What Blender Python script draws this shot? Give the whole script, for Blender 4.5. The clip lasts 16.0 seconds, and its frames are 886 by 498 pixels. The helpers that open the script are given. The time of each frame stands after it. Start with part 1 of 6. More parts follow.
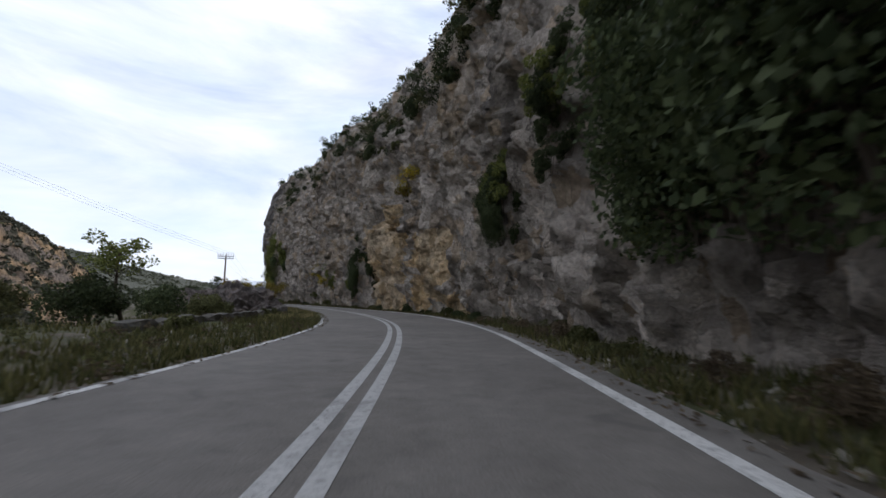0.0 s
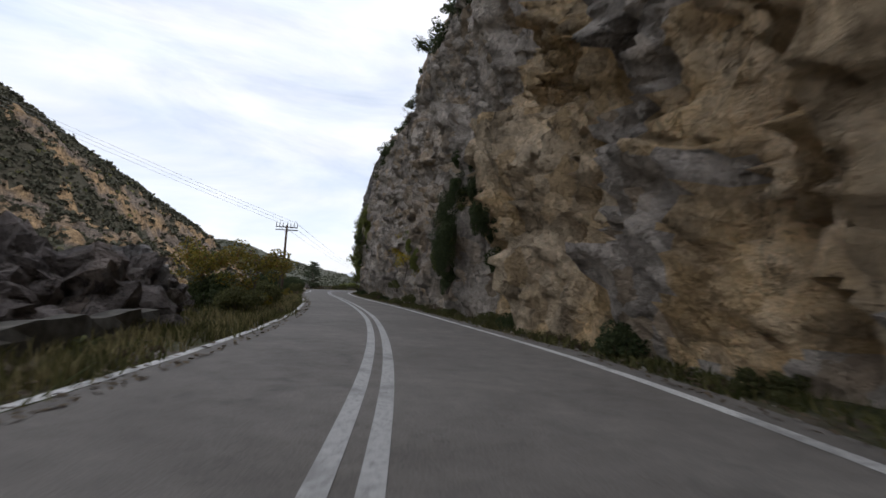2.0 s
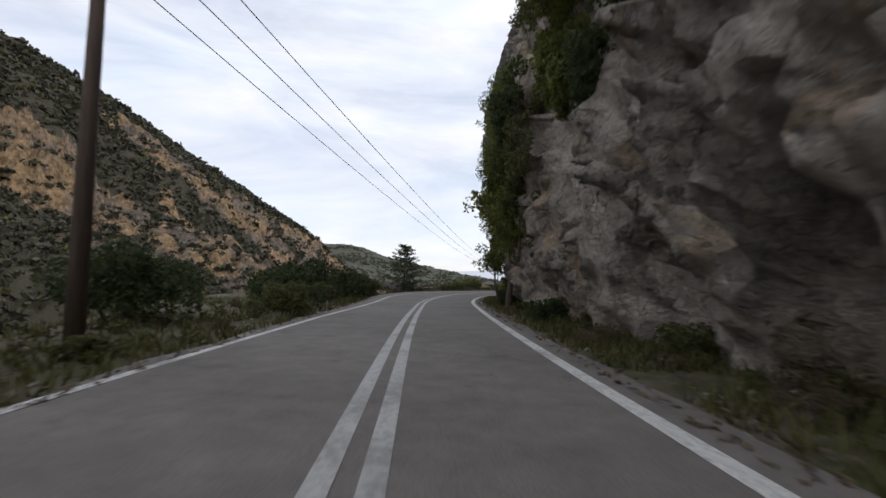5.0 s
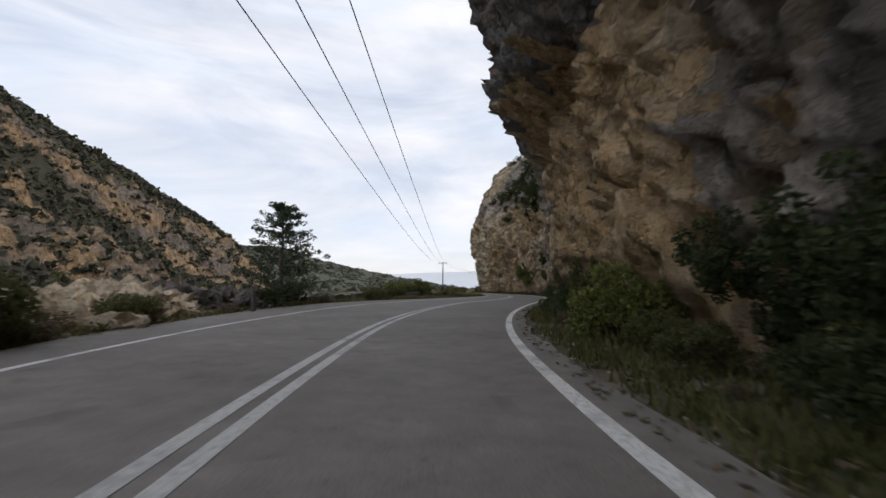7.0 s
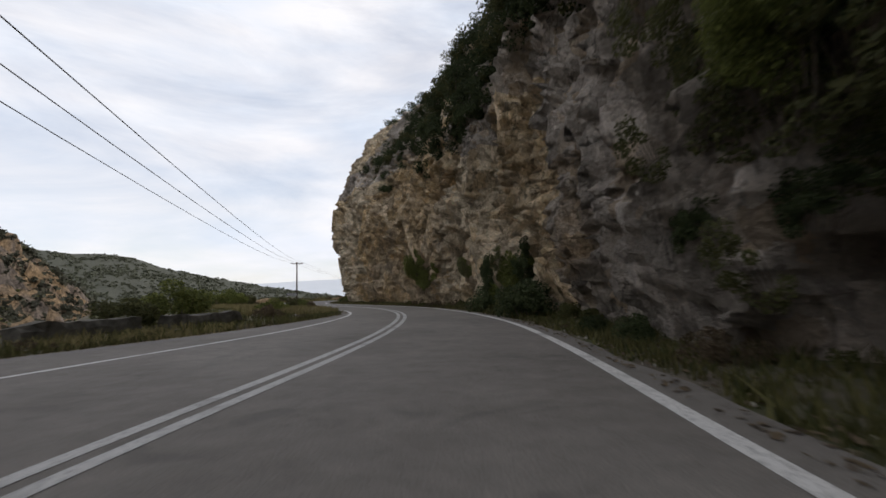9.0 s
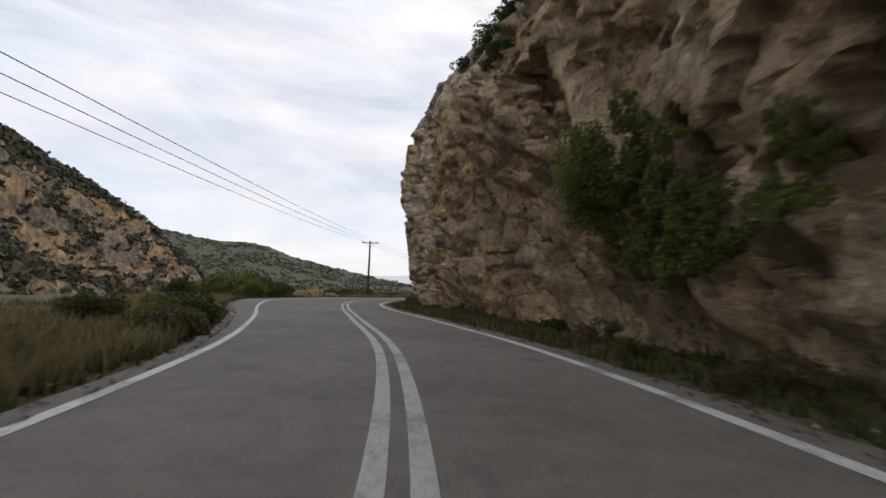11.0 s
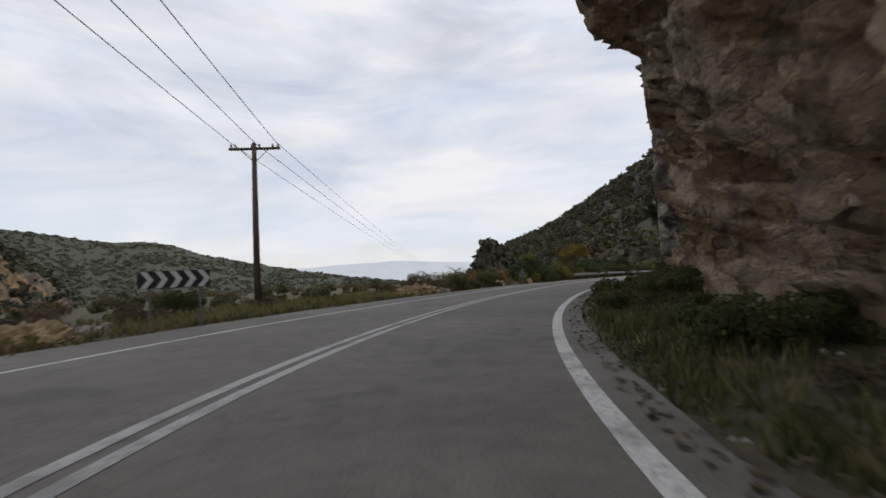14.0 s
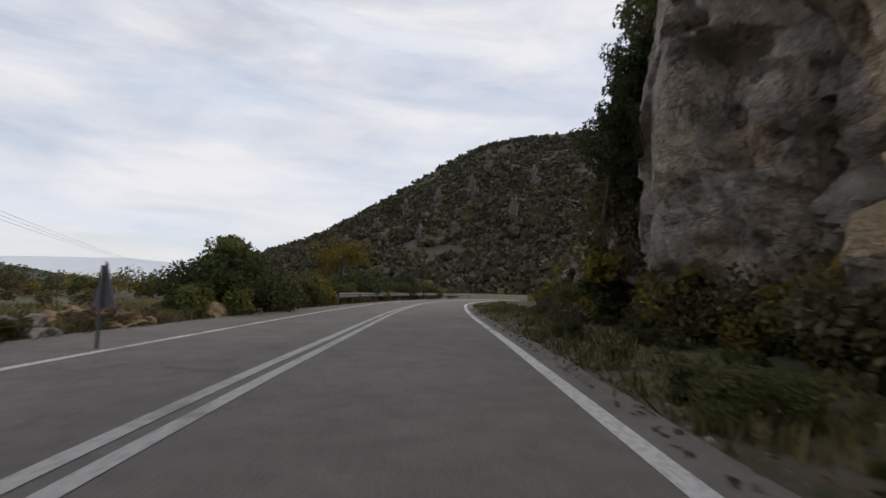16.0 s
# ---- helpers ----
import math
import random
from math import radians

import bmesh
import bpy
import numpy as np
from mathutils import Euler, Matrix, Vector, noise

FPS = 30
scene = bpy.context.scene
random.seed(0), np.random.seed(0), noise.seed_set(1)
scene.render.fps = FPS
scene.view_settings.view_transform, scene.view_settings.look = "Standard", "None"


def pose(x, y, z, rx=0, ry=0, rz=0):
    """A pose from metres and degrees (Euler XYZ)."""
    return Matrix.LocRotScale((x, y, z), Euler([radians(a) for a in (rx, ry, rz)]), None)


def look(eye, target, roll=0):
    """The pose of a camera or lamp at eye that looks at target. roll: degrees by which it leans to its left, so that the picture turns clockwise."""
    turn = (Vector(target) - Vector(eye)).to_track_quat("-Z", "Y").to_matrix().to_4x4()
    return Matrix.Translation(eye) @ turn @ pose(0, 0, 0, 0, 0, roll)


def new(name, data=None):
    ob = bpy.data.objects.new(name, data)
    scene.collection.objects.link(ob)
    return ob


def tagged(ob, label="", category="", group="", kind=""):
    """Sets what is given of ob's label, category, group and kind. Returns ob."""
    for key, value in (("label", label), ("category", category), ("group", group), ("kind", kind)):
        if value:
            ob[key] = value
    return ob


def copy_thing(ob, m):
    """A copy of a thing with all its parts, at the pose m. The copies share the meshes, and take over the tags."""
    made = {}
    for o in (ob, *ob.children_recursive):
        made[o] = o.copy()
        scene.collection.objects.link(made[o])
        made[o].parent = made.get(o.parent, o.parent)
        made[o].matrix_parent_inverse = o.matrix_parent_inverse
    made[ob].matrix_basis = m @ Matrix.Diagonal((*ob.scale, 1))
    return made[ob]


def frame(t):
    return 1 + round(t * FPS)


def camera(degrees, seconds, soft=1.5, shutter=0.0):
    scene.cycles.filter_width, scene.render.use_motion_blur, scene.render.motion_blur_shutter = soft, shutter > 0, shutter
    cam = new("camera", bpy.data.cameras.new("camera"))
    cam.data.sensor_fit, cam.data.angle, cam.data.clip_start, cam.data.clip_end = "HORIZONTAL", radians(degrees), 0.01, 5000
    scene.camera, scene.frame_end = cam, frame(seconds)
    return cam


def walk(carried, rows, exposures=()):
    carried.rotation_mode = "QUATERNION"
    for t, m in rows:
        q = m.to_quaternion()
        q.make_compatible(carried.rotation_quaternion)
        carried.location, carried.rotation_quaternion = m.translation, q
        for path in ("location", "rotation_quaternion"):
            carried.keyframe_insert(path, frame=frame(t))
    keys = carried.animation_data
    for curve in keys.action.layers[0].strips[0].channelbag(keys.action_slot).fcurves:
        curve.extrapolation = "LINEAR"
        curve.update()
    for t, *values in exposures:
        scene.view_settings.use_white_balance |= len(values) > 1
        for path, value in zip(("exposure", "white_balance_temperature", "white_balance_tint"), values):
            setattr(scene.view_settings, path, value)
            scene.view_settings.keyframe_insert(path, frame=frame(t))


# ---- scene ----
cam = camera(85.99, 16.0, shutter=0.16)
walk(cam, [
    (0, pose(0.00, 0.00, 1.1, 95.96, -0.79, 0.01)),
    (0.5, pose(-0.35, 6.97, 1.1, 95.65, -1.68, 2.24)),
    (1, pose(-1.00, 13.94, 1.1, 95.18, -2.13, 5.13)),
    (1.5, pose(-2.11, 20.90, 1.1, 95.22, -2.54, 9.62)),
    (2, pose(-3.83, 27.82, 1.1, 95.03, -3.05, 14.69)),
    (2.5, pose(-6.20, 34.70, 1.1, 95.04, -3.34, 19.77)),
    (3, pose(-9.21, 41.53, 1.1, 94.55, -2.08, 24.05)),
    (3.5, pose(-12.75, 48.33, 1.1, 94.36, -1.21, 27.01)),
    (4, pose(-16.59, 55.15, 1.1, 94.60, -1.04, 27.99)),
    (4.5, pose(-20.54, 61.99, 1.1, 94.50, -0.88, 28.42)),
    (5, pose(-24.51, 68.85, 1.1, 94.13, -0.78, 27.99)),
    (5.5, pose(-28.37, 75.72, 1.1, 93.83, -0.76, 27.11)),
    (6, pose(-32.07, 82.61, 1.1, 93.73, -0.77, 25.69)),
    (6.5, pose(-35.53, 89.55, 1.1, 94.08, -0.61, 23.59)),
    (7, pose(-38.63, 96.62, 1.1, 94.53, -0.23, 20.03)),
    (7.5, pose(-41.22, 103.86, 1.1, 94.98, 1.12, 15.64)),
    (8, pose(-43.23, 111.30, 1.1, 95.01, 1.54, 11.03)),
    (8.5, pose(-44.65, 118.88, 1.1, 95.19, 1.90, 6.95)),
    (9, pose(-45.68, 126.57, 1.1, 95.17, 1.54, 5.21)),
    (9.5, pose(-46.63, 134.29, 1.1, 95.21, 0.93, 5.57)),
    (10, pose(-47.76, 141.99, 1.1, 95.30, 0.13, 8.08)),
    (10.5, pose(-49.40, 149.53, 1.1, 94.80, -1.07, 13.11)),
    (11, pose(-51.70, 156.79, 1.1, 95.02, -1.81, 18.43)),
    (11.5, pose(-54.60, 163.68, 1.1, 95.06, -1.52, 23.76)),
    (12, pose(-58.04, 170.13, 1.1, 94.56, -0.19, 28.58)),
    (12.5, pose(-61.76, 176.24, 1.1, 93.62, 1.86, 29.58)),
    (13, pose(-65.24, 182.32, 1.1, 92.89, 2.55, 25.72)),
    (13.5, pose(-68.07, 188.61, 1.1, 92.80, 2.82, 18.77)),
    (14, pose(-69.96, 195.17, 1.1, 93.09, 2.82, 9.66)),
    (14.5, pose(-70.77, 201.98, 1.1, 93.72, 1.47, 0.47)),
    (15, pose(-70.50, 208.92, 1.1, 93.89, -0.85, -8.21)),
    (15.5, pose(-69.27, 215.91, 1.1, 94.10, -1.43, -14.81)),
    (16, pose(-67.39, 222.94, 1.1, 94.45, -1.56, -18.37)),
], exposures=((0.0, 0.4, 6200, 15), (1.2, 0.4, 6380, 15), (2.2, 0.4, 6550, 15), (4.0, 0.36, 6600, 15), (8.0, 0.22, 6700, 15), (11.5, 0.27, 6930, 16), (13.5, 0.1, 6780, 15), (16.0, 0.0, 6750, 15)))

# ---- world and sun: bright broken overcast ----
world = bpy.data.worlds.new("sky")
world.use_nodes = True
scene.world = world
wn, wl = world.node_tree.nodes, world.node_tree.links
wn.clear()
sky = wn.new("ShaderNodeTexSky")
sky.sky_type = "NISHITA"
sky.sun_disc = False
sky.sun_elevation = radians(38)
sky.sun_rotation = radians(81)
sky.altitude = 300
sky_gain = wn.new("ShaderNodeVectorMath")
sky_gain.operation = "SCALE"
sky_gain.inputs[3].default_value = 0.115
coord = wn.new("ShaderNodeTexCoord")
flat = wn.new("ShaderNodeMapping")
flat.inputs["Scale"].default_value = (1.0, 1.0, 4.0)
cloud_big = wn.new("ShaderNodeTexNoise")
cloud_big.inputs["Scale"].default_value = 2.1
cloud_big.inputs["Detail"].default_value = 9
cloud_big.inputs["Roughness"].default_value = 0.58
cloud_big.inputs["Distortion"].default_value = 0.5
cover = wn.new("ShaderNodeValToRGB")
cover.color_ramp.elements[0].position = 0.30
cover.color_ramp.elements[0].color = (0.52, 0.52, 0.52, 1)
cover.color_ramp.elements[1].position = 0.60
cover.color_ramp.elements[1].color = (1, 1, 1, 1)
cloud_tone = wn.new("ShaderNodeTexNoise")
cloud_tone.inputs["Scale"].default_value = 3.3
cloud_tone.inputs["Detail"].default_value = 7
tone = wn.new("ShaderNodeValToRGB")
tone.color_ramp.elements[0].position = 0.33
tone.color_ramp.elements[0].color = (0.655, 0.75, 0.86, 1)
tone.color_ramp.elements[1].position = 0.62
tone.color_ramp.elements[1].color = (0.81, 0.85, 0.89, 1)
mix = wn.new("ShaderNodeMix")
mix.data_type = "RGBA"
back = wn.new("ShaderNodeBackground")
back.inputs["Strength"].default_value = 1.0
wout = wn.new("ShaderNodeOutputWorld")
wl.new(coord.outputs["Generated"], flat.inputs["Vector"])
wl.new(flat.outputs["Vector"], cloud_big.inputs["Vector"])
wl.new(flat.outputs["Vector"], cloud_tone.inputs["Vector"])
wl.new(cloud_big.outputs["Fac"], cover.inputs["Fac"])
wl.new(cloud_tone.outputs["Fac"], tone.inputs["Fac"])
wl.new(sky.outputs["Color"], sky_gain.inputs[0])
wl.new(cover.outputs["Color"], mix.inputs["Factor"])
wl.new(sky_gain.outputs["Vector"], mix.inputs["A"])
wl.new(tone.outputs["Color"], mix.inputs["B"])
wl.new(mix.outputs["Result"], back.inputs["Color"])
wl.new(back.outputs["Background"], wout.inputs["Surface"])

sun_data = bpy.data.lights.new("sun", "SUN")
sun_data.energy = 1.1
sun_data.angle = radians(20)
sun_data.color = (1.0, 0.95, 0.88)
sun = new("sun", sun_data)
sun.matrix_world = look((150, 150, 150), (-40, 120, 0))

# ---- materials ----


def material(name, rough=0.85):
    m = bpy.data.materials.new(name)
    m.use_nodes = True
    b = m.node_tree.nodes["Principled BSDF"]
    b.inputs["Roughness"].default_value = rough
    b.inputs["Specular IOR Level"].default_value = 0.25
    return m, m.node_tree.nodes, m.node_tree.links, b


def noise_node(n, l, vec, scale, detail=6.0, rough=0.6, distort=0.0):
    t = n.new("ShaderNodeTexNoise")
    t.inputs["Scale"].default_value = scale
    t.inputs["Detail"].default_value = detail
    t.inputs["Roughness"].default_value = rough
    t.inputs["Distortion"].default_value = distort
    l.new(vec, t.inputs["Vector"])
    return t.outputs["Fac"]


def ramp(n, l, fac, *stops):
    r = n.new("ShaderNodeValToRGB")
    e = r.color_ramp.elements
    while len(e) < len(stops):
        e.new(0.5)
    for el, (p, c) in zip(e, stops):
        el.position = p
        el.color = (*c, 1) if len(c) == 3 else c
    l.new(fac, r.inputs["Fac"])
    return r.outputs["Color"]


def blend(n, l, fac, a, b, mode="MIX"):
    m = n.new("ShaderNodeMix")
    m.data_type = "RGBA"
    m.blend_type = mode
    for sock, v in (("Factor", fac), ("A", a), ("B", b)):
        if isinstance(v, (int, float)):
            m.inputs[sock].default_value = v
        elif isinstance(v, tuple):
            m.inputs[sock].default_value = (*v, 1)
        else:
            l.new(v, m.inputs[sock])
    return m.outputs["Result"]


def bump(n, l, b, height, strength=0.5, distance=0.05):
    u = n.new("ShaderNodeBump")
    u.inputs["Strength"].default_value = strength
    u.inputs["Distance"].default_value = distance
    l.new(height, u.inputs["Height"])
    l.new(u.outputs["Normal"], b.inputs["Normal"])


def position(n, scale=(1, 1, 1), l=None):
    c = n.new("ShaderNodeTexCoord")
    m = n.new("ShaderNodeMapping")
    m.inputs["Scale"].default_value = scale
    l.new(c.outputs["Object"], m.inputs["Vector"])
    return m.outputs["Vector"]


BW = lambda a: (a, a, a)


def chisel(n, l, vec, scale):
    """Height of flat facets, each cell of the rock tilted its own way, and the cell's random colour."""
    cell = n.new("ShaderNodeTexVoronoi")
    cell.inputs["Scale"].default_value = scale
    l.new(vec, cell.inputs["Vector"])
    off = n.new("ShaderNodeVectorMath")
    off.operation = "SUBTRACT"
    l.new(vec, off.inputs[0])
    l.new(cell.outputs["Position"], off.inputs[1])
    tilt = n.new("ShaderNodeVectorMath")
    tilt.operation = "SUBTRACT"
    l.new(cell.outputs["Color"], tilt.inputs[0])
    tilt.inputs[1].default_value = (0.5, 0.5, 0.5)
    dot = n.new("ShaderNodeVectorMath")
    dot.operation = "DOT_PRODUCT"
    l.new(off.outputs["Vector"], dot.inputs[0])
    l.new(tilt.outputs["Vector"], dot.inputs[1])
    sep = n.new("ShaderNodeSeparateColor")
    l.new(cell.outputs["Color"], sep.inputs["Color"])
    return dot.outputs["Value"], sep.outputs["Red"], sep.outputs["Green"]


def rock_material(name, grey, ochre, ochre_from, dark, stain=0.5):
    m, n, l, b = material(name, 0.92)
    v = position(n, (1, 1, 1), l)
    tall = position(n, (1, 1, 0.35), l)
    wob = n.new("ShaderNodeVectorMath")
    wob.operation = "MULTIPLY_ADD"
    nn = n.new("ShaderNodeTexNoise")
    nn.inputs["Scale"].default_value = 1.6
    nn.inputs["Detail"].default_value = 5
    nn.inputs["Roughness"].default_value = 0.65
    l.new(v, nn.inputs["Vector"])
    l.new(nn.outputs["Color"], wob.inputs[0])
    wob.inputs[1].default_value = (0.55, 0.55, 0.55)
    l.new(position(n, (1, 1, 0.72), l), wob.inputs[2])
    h1, r1, g1 = chisel(n, l, wob.outputs["Vector"], 1.5)
    h2, r2, g2 = chisel(n, l, wob.outputs["Vector"], 5.0)
    base = ramp(n, l, noise_node(n, l, v, 0.7, 9, 0.7), (0.32, tuple(c * 0.68 for c in grey)), (0.5, grey), (0.68, tuple(min(1, c * 1.35) for c in grey)))
    oc = ramp(n, l, noise_node(n, l, v, 0.11, 4, 0.55, 0.6), (ochre_from, BW(0)), (ochre_from + 0.12, BW(1)))
    oc2 = blend(n, l, ramp(n, l, noise_node(n, l, v, 1.3, 6), (0.35, BW(0.15)), (0.65, BW(0.9))), base, ochre)
    col = blend(n, l, oc, base, oc2)
    # rusty and pale blocks
    col = blend(n, l, ramp(n, l, g1, (0.78, BW(0)), (0.9, BW(0.5))), col, ochre)
    col = blend(n, l, 1.0, col, ramp(n, l, r1, (0.0, BW(0.78)), (1.0, BW(1.25))), "MULTIPLY")
    col = blend(n, l, 1.0, col, ramp(n, l, r2, (0.0, BW(0.86)), (1.0, BW(1.14))), "MULTIPLY")
    st = ramp(n, l, noise_node(n, l, tall, 0.42, 6, 0.65, 0.4), (0.52, BW(0)), (0.68, BW(stain)))
    col = blend(n, l, st, col, dark)
    fine = ramp(n, l, noise_node(n, l, v, 9, 7, 0.75), (0.33, BW(0.78)), (0.64, BW(1.12)))
    col = blend(n, l, 1.0, col, fine, "MULTIPLY")
    # dark joints, mostly upright
    ridge = ramp(n, l, noise_node(n, l, position(n, (1, 1, 0.45), l), 0.9, 10, 0.6, 0.3), (0.48, BW(1)), (0.497, BW(0.35)), (0.514, BW(1)))
    where = ramp(n, l, noise_node(n, l, v, 0.5, 3), (0.47, BW(0)), (0.62, BW(1)))
    seam = blend(n, l, where, (1.0, 1.0, 1.0), ridge)
    col = blend(n, l, 1.0, col, seam, "MULTIPLY")
    l.new(col, b.inputs["Base Color"])
    add = n.new("ShaderNodeMath")
    add.operation = "ADD"
    l.new(h1, add.inputs[0])
    l.new(h2, add.inputs[1])
    grain = n.new("ShaderNodeMath")
    grain.operation = "MULTIPLY_ADD"
    l.new(noise_node(n, l, v, 8, 7, 0.7), grain.inputs[0])
    grain.inputs[1].default_value = 0.10
    l.new(add.outputs["Value"], grain.inputs[2])
    bump(n, l, b, grain.outputs["Value"], 1.0, 1.7)
    return m


ROCK = rock_material("grey_limestone", (0.50, 0.43, 0.365), (0.48, 0.33, 0.185), 0.58, (0.06, 0.055, 0.052), 0.6)
ROCK_OCHRE = rock_material("ochre_streaked_limestone", (0.62, 0.48, 0.325), (0.66, 0.44, 0.215), 0.40, (0.08, 0.07, 0.064), 0.45)
ROCK_TAN = rock_material("tan_limestone", (0.72, 0.58, 0.41), (0.70, 0.49, 0.265), 0.49, (0.11, 0.095, 0.08), 0.30)
# darker limestone: the boulder's own black, and shade coloured into the overhang
ROCK_DARK = rock_material("dark_and_shaded_limestone", (0.255, 0.235, 0.22), (0.34, 0.24, 0.15), 0.60, (0.06, 0.057, 0.055), 0.6)


def asphalt_material():
    m, n, l, b = material("asphalt", 0.8)
    v = position(n, (1, 1, 1), l)
    col = ramp(n, l, noise_node(n, l, v, 0.3, 7, 0.65), (0.3, (0.138, 0.123, 0.107)), (0.7, (0.208, 0.188, 0.165)))
    mottle = ramp(n, l, noise_node(n, l, v, 2.2, 8, 0.7, 0.3), (0.3, BW(0.8)), (0.7, BW(1.18)))
    col = blend(n, l, 1.0, col, mottle, "MULTIPLY")
    grit = ramp(n, l, noise_node(n, l, v, 45, 4, 0.75), (0.3, BW(0.62)), (0.7, BW(1.32)))
    col = blend(n, l, 1.0, col, grit, "MULTIPLY")
    patch = ramp(n, l, noise_node(n, l, v, 0.7, 4, 0.55, 1.0), (0.62, BW(0)), (0.68, BW(0.4)))
    col = blend(n, l, patch, col, (0.085, 0.079, 0.072))
    # hairline cracks here and there
    line = ramp(n, l, noise_node(n, l, v, 0.9, 9, 0.6, 0.2), (0.494, BW(1)), (0.5, BW(0.5)), (0.506, BW(1)))
    some = ramp(n, l, noise_node(n, l, v, 0.16, 3), (0.50, BW(0)), (0.62, BW(1)))
    col = blend(n, l, 1.0, col, blend(n, l, some, (1.0, 1.0, 1.0), line), "MULTIPLY")
    l.new(col, b.inputs["Base Color"])
    bump(n, l, b, noise_node(n, l, v, 70, 4, 0.7), 0.5, 0.012)
    return m


def paint_material(name, fresh):
    m, n, l, b = material(name, 0.65)
    v = position(n, (1, 1, 1), l)
    wear = ramp(n, l, noise_node(n, l, v, 16, 8, 0.8), (0.33, BW(0)), (0.52, BW(1)))
    gone = ramp(n, l, noise_node(n, l, v, 0.9, 6, 0.7), (0.36, BW(0.35)), (0.5, BW(1)))
    col = blend(n, l, blend(n, l, 1.0, wear, gone, "MULTIPLY"), (0.17, 0.162, 0.15), (fresh, fresh * 0.97, fresh * 0.92))
    l.new(col, b.inputs["Base Color"])
    return m


def ground_material():
    m, n, l, b = material("dry_grass_ground", 0.95)
    v = position(n, (1, 1, 1), l)
    soil = ramp(n, l, noise_node(n, l, v, 0.8, 8, 0.65), (0.3, (0.075, 0.06, 0.045)), (0.6, (0.155, 0.128, 0.098)), (0.8, (0.25, 0.22, 0.18)))
    grass = ramp(n, l, noise_node(n, l, v, 3.0, 6, 0.7), (0.3, (0.035, 0.045, 0.018)), (0.7, (0.105, 0.10, 0.042)))
    mask = ramp(n, l, noise_node(n, l, v, 0.45, 8, 0.7), (0.42, BW(0)), (0.56, BW(1)))
    col = blend(n, l, mask, soil, grass)
    l.new(col, b.inputs["Base Color"])
    bump(n, l, b, noise_node(n, l, v, 6, 8, 0.7), 0.8, 0.08)
    return m


def hill_material(name, rock_from, rock_grey, rock_ochre, far=0.0, green=((0.030, 0.035, 0.022), (0.088, 0.082, 0.055))):
    """Scrub-covered slope with bare rock showing; far is the share of haze-blue in its colour."""
    m, n, l, b = material(name, 0.95)
    v = position(n, (1, 1, 1), l)
    scrub = ramp(n, l, noise_node(n, l, v, 0.10, 10, 0.7), (0.3, green[0]), (0.7, green[1]))
    rk = ramp(n, l, noise_node(n, l, v, 0.05, 6, 0.6), (0.42, rock_grey), (0.56, rock_ochre))
    rk = blend(n, l, 1.0, rk, ramp(n, l, noise_node(n, l, v, 0.35, 8, 0.75), (0.32, BW(0.3)), (0.66, BW(1.35))), "MULTIPLY")
    rk = blend(n, l, 1.0, rk, ramp(n, l, noise_node(n, l, position(n, (1, 1, 0.4), l), 0.9, 6, 0.7), (0.38, BW(0.45)), (0.55, BW(1.1))), "MULTIPLY")
    mask = ramp(n, l, noise_node(n, l, v, 0.022, 8, 0.62, 0.5), (rock_from, BW(0)), (rock_from + 0.07, BW(1)))
    col = blend(n, l, mask, scrub, rk)
    # painted haze: shifts the slope's base colour towards pale blue
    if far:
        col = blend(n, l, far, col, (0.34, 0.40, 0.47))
    l.new(col, b.inputs["Base Color"])
    bump(n, l, b, noise_node(n, l, v, 0.5, 9, 0.75), 1.0, 1.2)
    return m


def leaf_material(name, a, c, d=None, thin=0.35):
    """Leaves, each of its own tone, that let part of the light through."""
    m, n, l, b = material(name, 0.7)
    g = n.new("ShaderNodeNewGeometry")
    stops = [(0.0, a), (1.0, c)] if d is None else [(0.0, a), (0.7, c), (0.95, d)]
    col = ramp(n, l, g.outputs["Random Per Island"], *stops)
    o = n.new("ShaderNodeObjectInfo")
    tint = ramp(n, l, o.outputs["Random"], (0.0, BW(0.75)), (1.0, BW(1.2)))
    col = blend(n, l, 1.0, col, tint, "MULTIPLY")
    l.new(col, b.inputs["Base Color"])
    b.inputs["Specular IOR Level"].default_value = 0.15
    t = n.new("ShaderNodeBsdfTranslucent")
    l.new(col, t.inputs["Color"])
    mx = n.new("ShaderNodeMixShader")
    mx.inputs[0].default_value = thin
    l.new(b.outputs["BSDF"], mx.inputs[1])
    l.new(t.outputs["BSDF"], mx.inputs[2])
    l.new(mx.outputs["Shader"], n["Material Output"].inputs["Surface"])
    return m


def plain_material(name, a, c, scale=8.0, rough=0.7, metal=0.0, stretch=(1, 1, 1)):
    m, n, l, b = material(name, rough)
    v = position(n, stretch, l)
    l.new(ramp(n, l, noise_node(n, l, v, scale, 6, 0.65), (0.3, a), (0.7, c)), b.inputs["Base Color"])
    b.inputs["Metallic"].default_value = metal
    bump(n, l, b, noise_node(n, l, v, scale * 3, 4), 0.3, 0.01)
    return m


ASPHALT, GROUND = asphalt_material(), ground_material()
PAINT, PAINT_EDGE = paint_material("worn_road_paint", 0.46), paint_material("white_road_paint", 0.66)
HILL = hill_material("scrub_and_ochre_rock", 0.30, (0.17, 0.14, 0.115), (0.295, 0.203, 0.115))
HILL_DARK = hill_material("dark_scrub_slope", 0.60, (0.165, 0.145, 0.122), (0.25, 0.185, 0.12), 0.0, ((0.040, 0.039, 0.028), (0.088, 0.080, 0.059)))
HILL_FAR = hill_material("hazed_green_far_hill", 0.70, (0.14, 0.13, 0.105), (0.18, 0.16, 0.12), 0.03, ((0.048, 0.050, 0.034), (0.078, 0.078, 0.053)))
